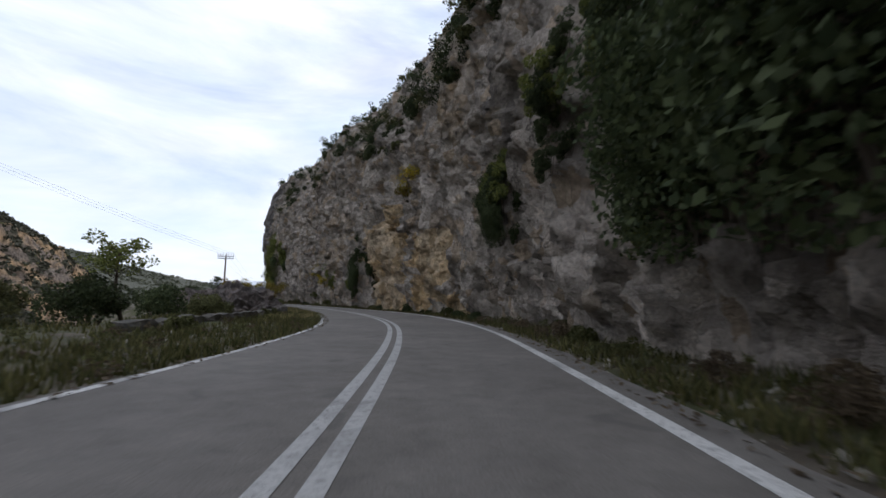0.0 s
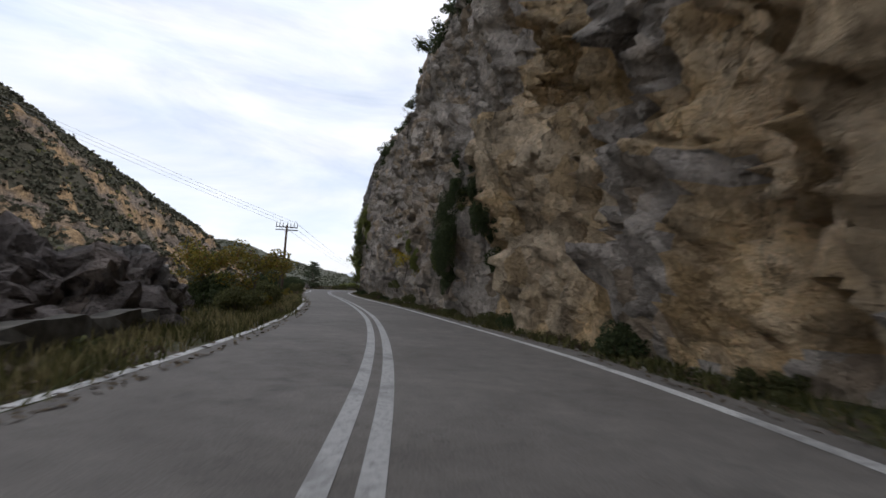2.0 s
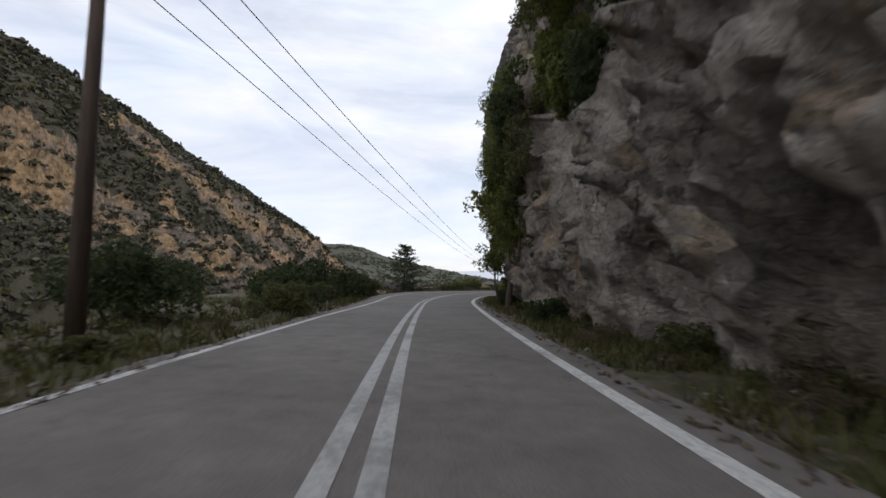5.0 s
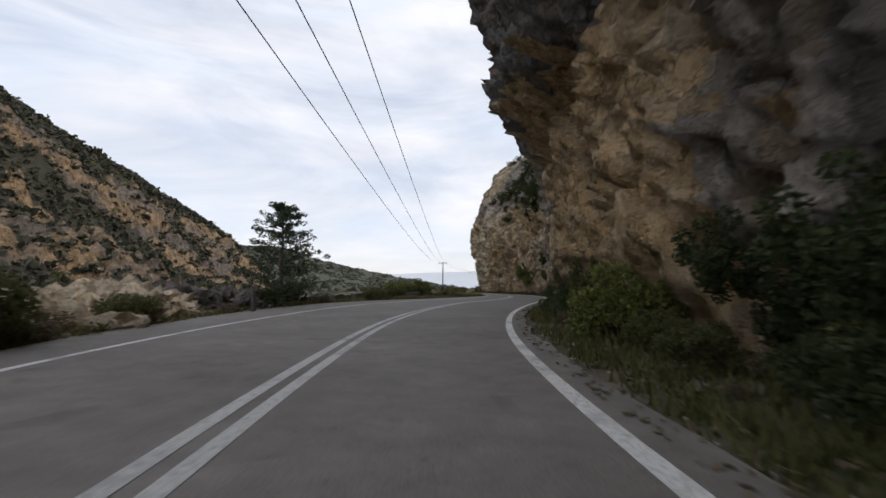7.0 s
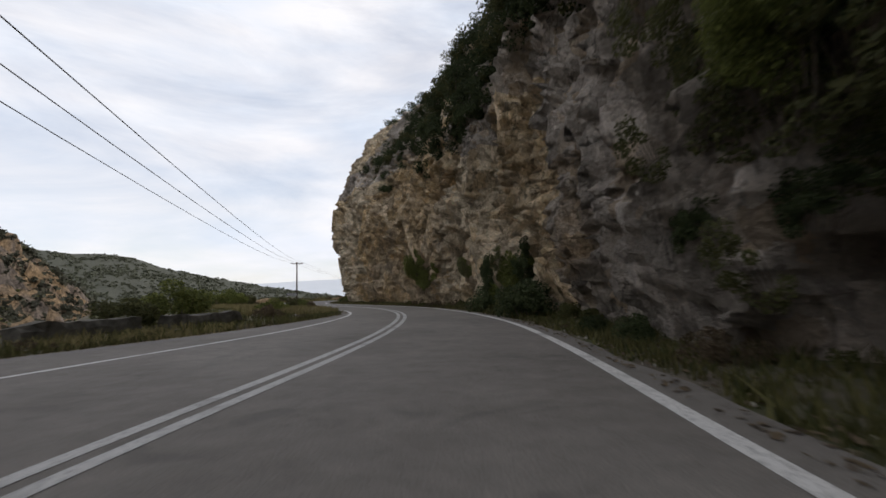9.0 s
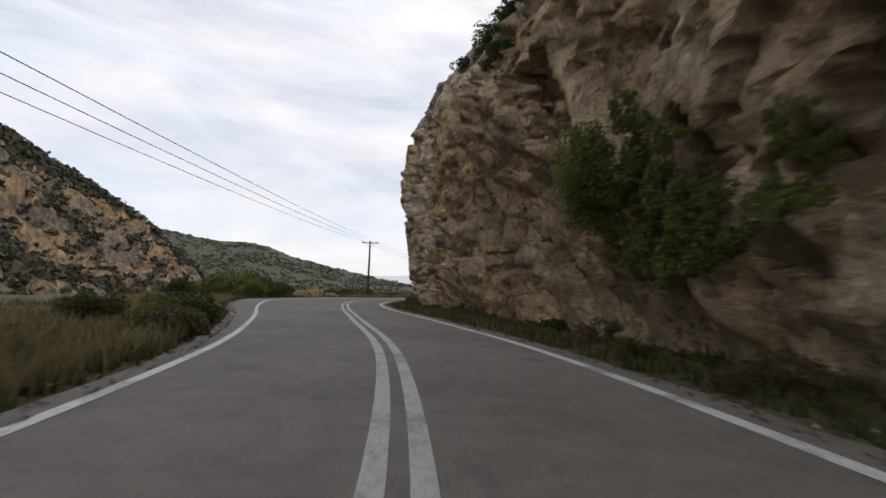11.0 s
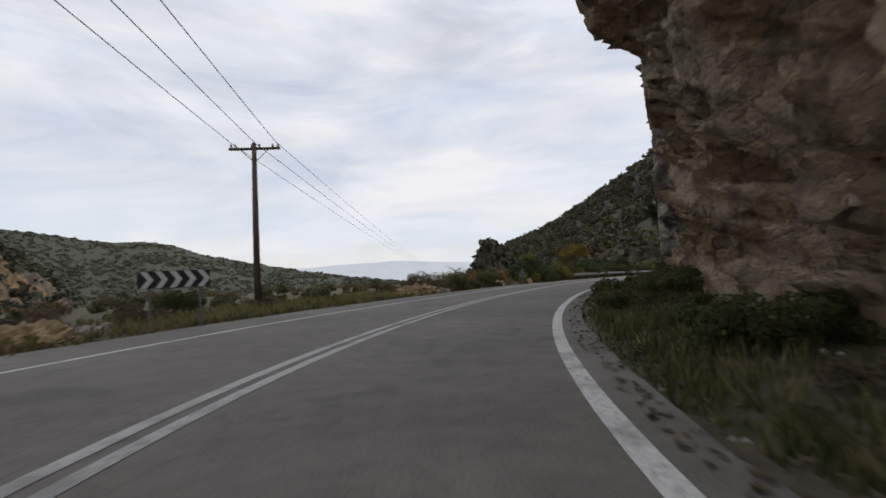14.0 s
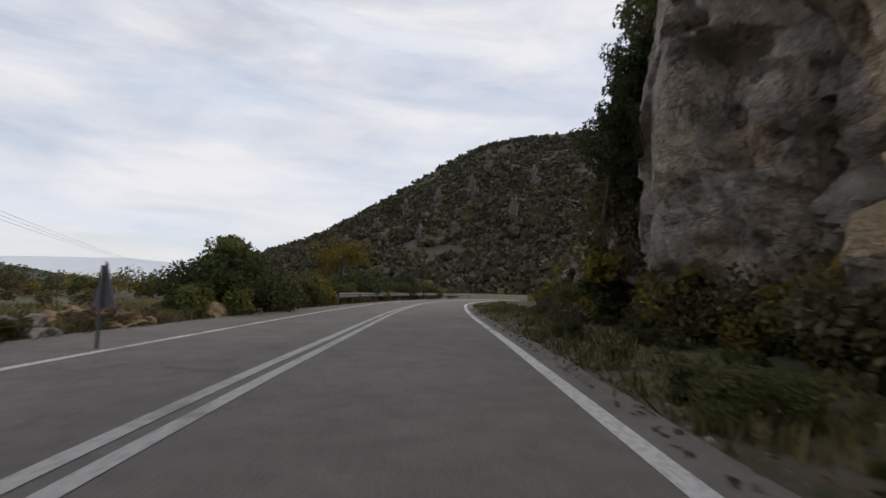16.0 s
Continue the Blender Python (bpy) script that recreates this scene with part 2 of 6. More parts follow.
LEAF_DARK = leaf_material("dark_evergreen_leaves", (0.034, 0.047, 0.022), (0.100, 0.120, 0.052))
LEAF_IVY = leaf_material("ivy_leaves", (0.084, 0.102, 0.030), (0.245, 0.258, 0.076), None, 0.42)
LEAF_OLIVE = leaf_material("olive_scrub_leaves", (0.065, 0.072, 0.030), (0.165, 0.160, 0.065))
LEAF_YELLOW = leaf_material("autumn_leaves", (0.10, 0.10, 0.025), (0.30, 0.235, 0.04), (0.20, 0.10, 0.03), 0.4)
LEAF_DRY = leaf_material("dry_brown_twigs", (0.085, 0.062, 0.042), (0.20, 0.15, 0.095))
LEAF_SLOPE = leaf_material("grey_olive_slope_leaves", (0.11, 0.105, 0.055), (0.26, 0.22, 0.115))
# far leaves: the haze of the distance is part of their colour
LEAF_FAR = leaf_material("hazy_far_woodland", (0.070, 0.076, 0.052), (0.096, 0.100, 0.070), None, 0.1)
LEAF_GORGE = leaf_material("grey_green_gorge_scrub", (0.058, 0.061, 0.043), (0.110, 0.107, 0.075), None, 0.15)
LEAF_RIDGE = leaf_material("dark_ridge_scrub", (0.042, 0.041, 0.027), (0.094, 0.083, 0.054), None, 0.15)
GRASS = leaf_material("verge_grass_blades", (0.045, 0.055, 0.018), (0.17, 0.15, 0.06))
PINE_LEAF = leaf_material("pine_needles", (0.055, 0.075, 0.045), (0.125, 0.150, 0.088))
BARK = plain_material("bark", (0.07, 0.055, 0.042), (0.15, 0.12, 0.09), 9, 0.9, 0, (1, 1, 0.2))
WOOD_POLE = plain_material("creosoted_pole_wood", (0.075, 0.052, 0.04), (0.16, 0.115, 0.09), 12, 0.85, 0, (1, 1, 0.08))
STEEL = plain_material("galvanised_steel", (0.14, 0.14, 0.145), (0.24, 0.24, 0.25), 14, 0.55, 0.5)
PORCELAIN = plain_material("brown_porcelain", (0.05, 0.035, 0.03), (0.09, 0.06, 0.05), 20, 0.25)
WIRE = plain_material("aluminium_wire", (0.20, 0.20, 0.21), (0.28, 0.28, 0.29), 30, 0.5, 0.4)
WALL_STONE = plain_material("weathered_concrete", (0.05, 0.046, 0.04), (0.16, 0.145, 0.122), 3.5, 0.95)
STONE = plain_material("loose_stone", (0.18, 0.16, 0.135), (0.40, 0.365, 0.315), 3, 0.95)
DIRT = plain_material("ochre_spoil_earth", (0.22, 0.15, 0.085), (0.42, 0.31, 0.19), 2.2, 0.95)
SIGN_WHITE = plain_material("sign_white", (0.50, 0.50, 0.50), (0.62, 0.62, 0.61), 6, 0.5)
SIGN_BLACK = plain_material("sign_black", (0.015, 0.015, 0.015), (0.03, 0.03, 0.03), 6, 0.5)

# ---- plan: the reference line that the road and the cliffs follow, every 10 m ----
REF = [(0.2, -50), (0.2, -40), (0.1, -30), (0.1, -20), (0, -10), (0, 0), (-0.7, 10.9), (-2.3, 21.7), (-5.2, 31.9), (-9.3, 41.6),
       (-14.1, 50.8), (-19.2, 59.7), (-24.3, 68.4), (-29.2, 77.2), (-33.8, 86.1), (-38.1, 95.2), (-41.5, 104.7), (-43.9, 114.6), (-45.5, 124.7), (-46.7, 135),
       (-48.4, 145.1), (-51, 154.9), (-54.7, 164), (-59.4, 172.3), (-64.1, 180.3), (-68, 188.5), (-70.3, 197.1), (-70.7, 206), (-69.5, 214.8), (-67.1, 223.9),
       (-64.2, 233.4), (-61.2, 243), (-57.9, 252.4), (-54.2, 261.7), (-49.6, 270.6), (-44.3, 279), (-38.3, 287), (-31.5, 294.4), (-24.2, 301.2)]
REF_A = np.array(REF)
REF_S = np.arange(len(REF)) * 10.0 - 50.0


def smooth_table(xs, ys, q):
    """Cubic (Catmull-Rom) reading of a table with even or uneven steps."""
    xs, ys, q = np.asarray(xs, float), np.asarray(ys, float), np.asarray(q, float)
    slope = np.gradient(ys, xs)
    i = np.clip(np.searchsorted(xs, q) - 1, 0, len(xs) - 2)
    h = xs[i + 1] - xs[i]
    u = np.clip((q - xs[i]) / h, 0, 1)
    return ((1 + 2 * u) * (1 - u) ** 2 * ys[i] + u * (1 - u) ** 2 * h * slope[i]
            + u * u * (3 - 2 * u) * ys[i + 1] + u * u * (u - 1) * h * slope[i + 1])


FINE_S = np.arange(-50, 330.01, 1.0)
FINE_X, FINE_Y = smooth_table(REF_S, REF_A[:, 0], FINE_S), smooth_table(REF_S, REF_A[:, 1], FINE_S)
DX, DY = np.gradient(FINE_X), np.gradient(FINE_Y)
LEN = np.hypot(DX, DY)
NX, NY = DY / LEN, -DX / LEN
for _ in range(4):
    NX, NY = np.convolve(np.pad(NX, 3, "edge"), np.ones(7) / 7, "valid"), np.convolve(np.pad(NY, 3, "edge"), np.ones(7) / 7, "valid")


def place(s, d, z=0.0):
    """World place of a point s metres along the reference line, d metres to its right, z up."""
    x = np.interp(s, FINE_S, FINE_X) + d * np.interp(s, FINE_S, NX)
    y = np.interp(s, FINE_S, FINE_Y) + d * np.interp(s, FINE_S, NY)
    return x, y, z


def spot(s, d, z=0.0):
    return Vector([float(c) for c in place(s, d, z)])


def heading(s):
    """Degrees about z by which the road's direction at s turns from +y."""
    return math.degrees(math.atan2(float(np.interp(s, FINE_S, NY)), float(np.interp(s, FINE_S, NX))))


CENTRE = [(-50, -.7), (6, -.64), (11, -.42), (18, -.2), (30, -.32), (41, -.27), (55, -.27), (68, -.3), (84, -.75), (98, -1.3), (108, -1.8),
          (118, -2.5), (126, -2.75), (132, -2.7), (145, -1.2), (159, -.15), (170, -.25), (180, -.65), (193, -1.1), (200, -1.55),
          (209, -2.35), (223, -2.1), (238, -2.05), (248, -1.95), (330, -1.8)]
RIGHT = [(-50, 2.4), (7, 2.42), (14, 3.0), (26, 3.45), (32, 3.35), (41, 2.65), (55, 2.25), (66, 2.0), (84, 1.8), (98, 1.55), (106, 1.4),
         (116, 1.36), (125, 1.6), (133, 2.0), (146, 3.0), (160, 3.1), (170, 2.75), (180, 2.15), (191, 1.35), (199, 1.0), (208, 1.02),
         (215, 1.25), (222, 1.46), (238, 1.5), (250, 1.65), (330, 1.7)]
LEFT = [(-50, -4), (6, -3.8), (10, -3.45), (15, -3.15), (26, -3.15), (40, -3.05), (55, -3.1), (66, -3.35), (84, -3.6), (99, -4.15), (109, -5.9),
        (118, -7.1), (128, -7.8), (136, -7.0), (148, -4.2), (160, -2.8), (170, -3.25), (179, -4.0), (195, -6.35), (203, -7.8),
        (211, -7.1), (223, -6.0), (239, -5.0), (247, -4.9), (330, -4.8)]
# paved shoulder past the left-hand edge line
SHOULDER = [(-50, 0.5), (90, 0.5), (106, 1.2), (118, 2.2), (128, 3.0), (140, 2.8), (150, 1.6), (158, 0.5), (180, 0.7), (196, 1.7), (215, 2.0), (250, 1.9), (275, 1.2), (330, 1.0)]
# how far left of the line the ground stays level before it falls into the gorge
LEVEL = [(-50, 10), (20, 12), (45, 9), (80, 9), (105, 20), (130, 24), (155, 13), (185, 20), (215, 30), (250, 45), (330, 60)]


def along(table, s):
    t = np.array(table, float)
    return smooth_table(t[:, 0], t[:, 1], s)


def drop(s):
    """How far the road lies below its level stretch: it falls gently past the last bend."""
    u = np.clip(np.asarray(s, float) - 243.0, 0, None)
    return -0.013 * u * u / (u + 6.0)


# ---- mesh helpers ----


def mesh_object(name, verts, faces, mat, parent=None, label="", flat=True):
    me = bpy.data.meshes.new(name)
    me.from_pydata([tuple(map(float, v)) for v in verts], [], [tuple(map(int, f)) for f in faces])
    me.materials.append(mat)
    if not flat:
        me.polygons.foreach_set("use_smooth", [True] * len(me.polygons))
    me.update()
    ob = new(name, me)
    if parent is not None:
        ob.parent = parent
    if label:
        tagged(ob, label)
    return ob


def fast_mesh(name, v, f, mat):
    me = bpy.data.meshes.new(name)
    f = np.asarray(f)
    me.vertices.add(len(v))
    me.vertices.foreach_set("co", np.asarray(v, np.float32).ravel())
    n = f.shape[1]
    me.loops.add(f.size)
    me.loops.foreach_set("vertex_index", f.astype(np.int32).ravel())
    me.polygons.add(len(f))
    me.polygons.foreach_set("loop_start", np.arange(0, f.size, n, dtype=np.int32))
    me.materials.append(mat)
    me.update(calc_edges=True)
    me.validate()
    return me


def part(name, bm, mat, parent, label="", smooth=False):
    me = bpy.data.meshes.new(name)
    bm.to_mesh(me)
    bm.free()
    me.materials.append(mat)
    if smooth:
        me.polygons.foreach_set("use_smooth", [True] * len(me.polygons))
    ob = new(name, me)
    ob.parent = parent
    if label:
        tagged(ob, label)
    return ob


def thing(name, m, label, category, group="", kind=""):
    ob = new(name)
    ob.empty_display_size = 0.2
    ob.matrix_world = m
    return tagged(ob, label, category, group, kind)


def grid_faces(nu, nv):
    i, j = np.meshgrid(np.arange(nu - 1), np.arange(nv - 1), indexing="ij")
    a = (i * nv + j).ravel()
    return np.stack([a, a + nv, a + nv + 1, a + 1], 1)


def tube(bm, pts, radii, sides=8):
    """A tapered tube through pts, added to bm."""
    rings = []
    pts = [Vector(p) for p in pts]
    for k, p in enumerate(pts):
        ax = (pts[min(k + 1, len(pts) - 1)] - pts[max(k - 1, 0)]).normalized()
        side = ax.cross(Vector((0.3, 1, 0.2))).normalized()
        up = ax.cross(side)
        rings.append([bm.verts.new(p + (side * math.cos(a) + up * math.sin(a)) * radii[k])
                      for a in (2 * math.pi * q / sides for q in range(sides))])
    for r, q in zip(rings, rings[1:]):
        for k in range(sides):
            bm.faces.new((r[k], r[(k + 1) % sides], q[(k + 1) % sides], q[k]))
    bm.faces.new(list(reversed(rings[0])))
    bm.faces.new(rings[-1])


def box(bm, size, centre=(0, 0, 0), bevel=0.0):
    r = bmesh.ops.create_cube(bm, size=1.0, matrix=Matrix.Translation(centre) @ Matrix.Diagonal((*size, 1)))
    if bevel:
        edges = list({e for v in r["verts"] for e in v.link_edges})
        bmesh.ops.bevel(bm, geom=edges, offset=bevel, segments=2, affect="EDGES", clamp_overlap=True)


# ---- road ----
road_s = np.arange(-50, 325, 1.0)


def strip(name, left, right, z, mat, cols=2, kind="", label=""):
    u = np.linspace(0, 1, cols)
    verts = []
    for s, a, b in zip(road_s, left, right):
        for k in u:
            verts.append(place(s, a + (b - a) * k, z + float(drop(s))))
    return mesh_object(name, verts, grid_faces(len(road_s), cols), mat, flat=False)


edge_l, edge_c, edge_r = along(LEFT, road_s), along(CENTRE, road_s), along(RIGHT, road_s)
rag = np.array([noise.noise((s * 0.5, 3.1, 0)) for s in road_s])
road = tagged(strip("road", edge_l - along(SHOULDER, road_s) - 0.2 + 0.22 * rag, edge_r + 0.55 + 0.2 * rag[::-1], 0.0, ASPHALT, 14), "worn grey asphalt two-lane mountain road", "road", kind="structure")
for nm, a, w in (("edge_line", edge_l, 0.15), ("centre_line", edge_c - 0.15, 0.16), ("centre_line", edge_c + 0.15, 0.16), ("edge_line", edge_r, 0.19)):
    ob = strip(nm, a - w / 2, a + w / 2, 0.005, PAINT_EDGE if nm == "edge_line" else PAINT, 3)
    ob.parent = road

# ---- ground: one sheet out to the horizon ----


def axis(near_a, near_b, step, far_a, far_b):
    mid = np.arange(near_a, near_b, step)
    grow = np.cumsum(step * 1.16 ** np.arange(1, 60))
    lo, hi = near_a - grow, near_b + grow
    return np.concatenate([[far_a], lo[lo > far_a + 100][::-1], mid, hi[hi < far_b - 100], [far_b]])


def nearest_on_line(x, y):
    s_out, d_out = np.empty(len(x)), np.empty(len(x))
    for a in range(0, len(x), 4000):
        xx, yy = x[a:a + 4000, None], y[a:a + 4000, None]
        i = np.argmin((xx - FINE_X) ** 2 + (yy - FINE_Y) ** 2, 1)
        s_out[a:a + 4000] = FINE_S[i]
        dx, dy = xx[:, 0] - FINE_X[i], yy[:, 0] - FINE_Y[i]
        dd = dx * NX[i] + dy * NY[i]
        d_out[a:a + 4000] = np.where(np.abs(dd) > 1e-6, np.sign(dd), 1) * np.hypot(dx, dy)
    return s_out, d_out


def ground_height(x, y):
    s, d = nearest_on_line(x, y)
    left, right, level = along(LEFT, s) - along(SHOULDER, s), along(RIGHT, s), along(LEVEL, s)
    n1 = np.array([noise.noise((a * 0.35, b * 0.35, 0.0)) for a, b in zip(x, y)])
    n2 = np.array([noise.noise((a * 0.05, b * 0.05, 7.0)) for a, b in zip(x, y)])
    out_l, out_r = np.clip(left - 1.3 - d, 0, None), np.clip(d - right - 1.5, 0, None)
    z = np.full(len(x), -0.08)
    z += np.clip(out_l, 0, 1.5) * (0.03 + 0.10 * n1) + np.clip(out_l - 1.5, 0, 6) * 0.05 * n2
    fall = np.clip(-d - level, 0, None)
    z -= np.clip(fall * 0.42, 0, 42) * (1 + 0.25 * n2)
    z += np.clip(out_r, 0, 3) * (0.12 + 0.07 * n1)
    z += drop(s)
    far = np.hypot(x + 40, y - 120)
    z -= np.clip((far - 300) * 0.05, 0, 30)
    return z


gx, gy = axis(-80, 14, 1.6, -4600, 4600), axis(-50, 300, 1.6, -4600, 4600)
GXX, GYY = np.meshgrid(gx, gy, indexing="ij")
gz = ground_height(GXX.ravel(), GYY.ravel())
ground = tagged(mesh_object("ground", np.stack([GXX.ravel(), GYY.ravel(), gz], 1), grid_faces(len(gx), len(gy)), GROUND, flat=False),
                "dry grass and stony earth beside the road", "ground", kind="structure")

# ---- cliffs above the right-hand verge ----
LEVELS = [-0.6, 1, 4, 7, 8.2, 10, 14, 18, 23, 28]
# s, then how far right of the line the face stands at each level (m)
CLIFF_A = [
    (-40, 5.2, 5.2, 5.3, 5.4, 5.48, 5.6, 6, 6.6, 7.6, 9.5),
    (10, 4.9, 4.8, 4.7, 4.7, 4.7, 4.7, 5.1, 5.7, 6.9, 9),
    (22, 5.58, 5.28, 4.97, 4.78, 4.7, 4.58, 4.58, 5.17, 6.88, 9.38),
    (32, 4.97, 4.67, 4.58, 4.58, 4.5, 4.38, 4.58, 5.58, 7.38, 9.88),
    (40, 4.28, 4.08, 3.78, 3.88, 3.86, 3.84, 3.99, 5.28, 7.74, 10.17),
    (48, 3.97, 3.87, 3.87, 3.97, 4.01, 4.07, 4.35, 5.02, 7.86, 11.24),
    (56, 4.16, 4.06, 4.06, 4.36, 4.4, 4.45, 4.74, 5.46, 7.57, 12.69),
    (64, 4, 3.8, 3.7, 3.8, 3.92, 4.1, 4.93, 5.72, 6.86, 11.09),
    (74, 4.12, 3.92, 3.63, 3.6, 3.72, 3.9, 4.7, 6.53, 8.72, 10.75),
]
CLIFF_B = [
    (74, 4.12, 3.92, 3.63, 3.6, 3.72, 3.9, 4.7, 6.53, 8.72, 10.75),
    (86, 3.9, 3.7, 3.57, 3.41, 3.57, 3.8, 4.79, 5.7, 8.84, 11.19),
    (98, 4.52, 4.32, 3.93, 3.83, 3.91, 4.02, 4.45, 5.75, 7.25, 10.25),
    (108, 4.53, 4.33, 3.95, 3.72, 3.57, 3.35, 3.45, 4.15, 5.29, 6.81),
    (116, 4.5, 4.4, 4.1, 3.2, 1.9, 1.6, 1.2, 1.6, 3, 4.7),
    (123, 4.2, 4.1, 3.9, 3.4, 1.5, 1, 0.4, 0.45, 1.35, 3.15),
    (130, 4.4, 4.2, 3.9, 3.8, 3, 2.7, 2, 2.2, 3, 4.6),
    (138, 4.7, 4.5, 4.3, 4.2, 4.1, 4.0, 4.2, 4.3, 5.2, 7),
    (148, 5.7, 5.5, 5.3, 5.1, 5.1, 5.1, 5.5, 6.9, 7.9, 10),
]
CLIFF_C = [
    (148, 5.7, 5.5, 5.3, 5.1, 5.1, 5.1, 5.5, 6.9, 7.9, 10),
    (160, 5.5, 5.3, 5.1, 5, 5.08, 5.2, 5.6, 6.9, 9.5, 12.2),
    (172, 5.2, 5, 4.8, 4.7, 4.82, 5, 6.2, 7.6, 9.6, 13),
    (184, 4.9, 4.7, 4.5, 4.2, 4.3, 4.4, 6.3, 8.8, 12, 14.3),
    (196, 4.1, 3.9, 3.7, 3.2, 3.2, 3.3, 5.4, 8.4, 11.8, 14.5),
    (206, 4.34, 4.34, 4.2, 3.7, 2.7, 2.5, 2.9, 4.7, 8.7, 12.7),
    (214, 4.4, 4.4, 4.3, 3.8, 2.6, 2.3, 2.2, 3.2, 5.3, 10),
    (222, 4.9, 4.9, 4.9, 4.6, 3.3, 2.8, 2, 2, 3.2, 5.6),
    (230, 5.5, 5.4, 5.4, 5.4, 5.1, 4.6, 3.4, 2.9, 3.7, 5.8),
]
CLIFF_D = [
    (230, 5.5, 5.4, 5.4, 5.4, 5.1, 4.6, 3.4, 2.9, 3.7, 5.8),
    (238, 6.1, 5.9, 5.8, 5.8, 5.9, 6, 6.1, 6.3, 7.1, 9.1),
    (246, 5.5, 5.3, 5.2, 5.4, 5.5, 5.7, 6.2, 6.8, 7.8, 9.8),
    (250, 5.8, 5.6, 5.6, 5.9, 6.1, 6.5, 7.6, 8.8, 10.4, 12.4),
    (254, 6.5, 6.3, 6.5, 7.3, 7.8, 8.6, 10.6, 12.6, 15.2, 18),
    (262, 8.3, 8.2, 8.6, 9.8, 10.4, 11.3, 13.8, 16.4, 19.6, 23.5),
    (275, 9.75, 9.75, 10.75, 12.25, 13.05, 14.25, 17.25, 20.25, 24.25, 29.25),
    (295, 9.83, 10.83, 12.83, 15.83, 17.03, 18.83, 23.83, 28.83, 34.83, 40.83),
    (320, 12, 14, 17, 21, 22.6, 25, 31, 37, 44, 52),
]


def blocky(p, cell):
    """Broken-rock relief: each block of about cell metres steps in or out and tilts."""
    q = Vector(p) / cell
    q += 0.35 * noise.noise_vector(q * 0.8)
    dist, pts = noise.voronoi(q)
    c = pts[0]
    h = noise.cell(c * 7.3)
    tilt = noise.noise_vector(c * 3.7)
    gap = min(1.0, (dist[1] - dist[0]) * 5.0)
    return max(-0.8, min(0.8, (h - 0.5) * 1.0 + (q - c).dot(tilt) * 0.9 - 0.35 * (1 - gap)))


def scatter(c, k):
    """A number from 0 to 1 for each whole-number cell c (n, 3)."""
    u = c.astype(np.int64).astype(np.uint32)
    h = u[:, 0] * np.uint32(374761393) + u[:, 1] * np.uint32(668265263) + u[:, 2] * np.uint32(2246822519) + np.uint32(k * 7919 + 13)
    h = (h ^ (h >> np.uint32(13))) * np.uint32(1274126177)
    h = (h ^ (h >> np.uint32(16))) * np.uint32(2654435761)
    return (h ^ (h >> np.uint32(15))).astype(np.float64) / 4294967296.0


def facets(p, cell, seed=0, tilt=1.5, gap=0.3):
    """Broken-rock relief for many points at once: flat tilted blocks of about cell metres with gaps between them."""
    q = p / cell + seed * 3.17
    q = q + 0.22 * np.sin(q[:, [1, 2, 0]] * 1.9 + seed) + 0.10 * np.sin(q[:, [2, 0, 1]] * 4.7 + 1.3)
    base = np.floor(q)
    best, second = np.full(len(q), 9.0), np.full(len(q), 9.0)
    pick, cent = np.zeros_like(q), np.zeros_like(q)
    for i in (-1, 0, 1):
        for j in (-1, 0, 1):
            for k in (-1, 0, 1):
                c = base + (i, j, k)
                m = c + 0.1 + 0.8 * np.stack([scatter(c, 1), scatter(c, 2), scatter(c, 3)], 1)
                d = np.sqrt(((q - m) ** 2).sum(1))
                near = d < best
                second = np.where(near, best, np.minimum(second, d))
                best = np.where(near, d, best)
                pick[near], cent[near] = c[near], m[near]
    lean = np.stack([scatter(pick, 4), scatter(pick, 5), scatter(pick, 6)], 1) - 0.5
    h = scatter(pick, 7) - 0.5 + tilt * ((q - cent) * lean).sum(1)
    return np.clip(h, -0.9, 0.9) - gap * (1 - np.clip((second - best) * 6, 0, 1))


FACES = []
# bosses (-) and hollows, clefts and caves (+) of the faces: s, height, half-width, half-height, depth
FORMS = [(13.2, 6, 1.1, 6, -0.55), (16.4, 5, 0.6, 5, 0.55), (24, 5, 0.7, 4, 0.7), (26.5, 4.5, 0.9, 3, 0.7), (29.5, 3.5, 1.2, 2.5, -0.45), (38.4, 5.1, 1.5, 1.3, -0.85), (39.0, 8.2, 1.9, 1.1, 1.0), (36.5, 9.5, 1.4, 1.4, -0.4),
         (41.4, 3.4, 0.5, 3, 0.8), (43.3, 3.0, 0.45, 3, 0.7), (49.5, 2.5, 1.2, 1.5, 0.25), (52, 2.2, 1.4, 1.6, -0.15), (105.5, 5, 1.4, 5, -0.35), (113.5, 3.6, 1.0, 2.6, -0.4), (115.5, 6.6, 1.6, 0.9, 0.9), (121, 6.4, 2.2, 0.8, 0.5),
         (130.5, 5, 0.7, 4, 0.5), (132.5, 6, 0.9, 5, -0.4), (162.5, 3.5, 1.5, 1.2, 0.8), (164, 6.5, 1.6, 1.2, -0.6), (167, 7.8, 1.2, 1.4, 0.5), (175, 8.2, 1.6, 1.0, -0.5), (177.5, 4.5, 0.6, 3.5, 0.55), (181, 4, 0.7, 3, 0.5),
         (186, 3, 0.9, 2, -0.4), (199, 8.6, 1.6, 0.8, 0.5), (203, 4.2, 1.0, 1.2, 0.5), (208, 5.4, 2.2, 0.7, 0.5), (246, 6.5, 0.7, 2.5, 0.6), (243.5, 5, 0.9, 2, -0.4)]


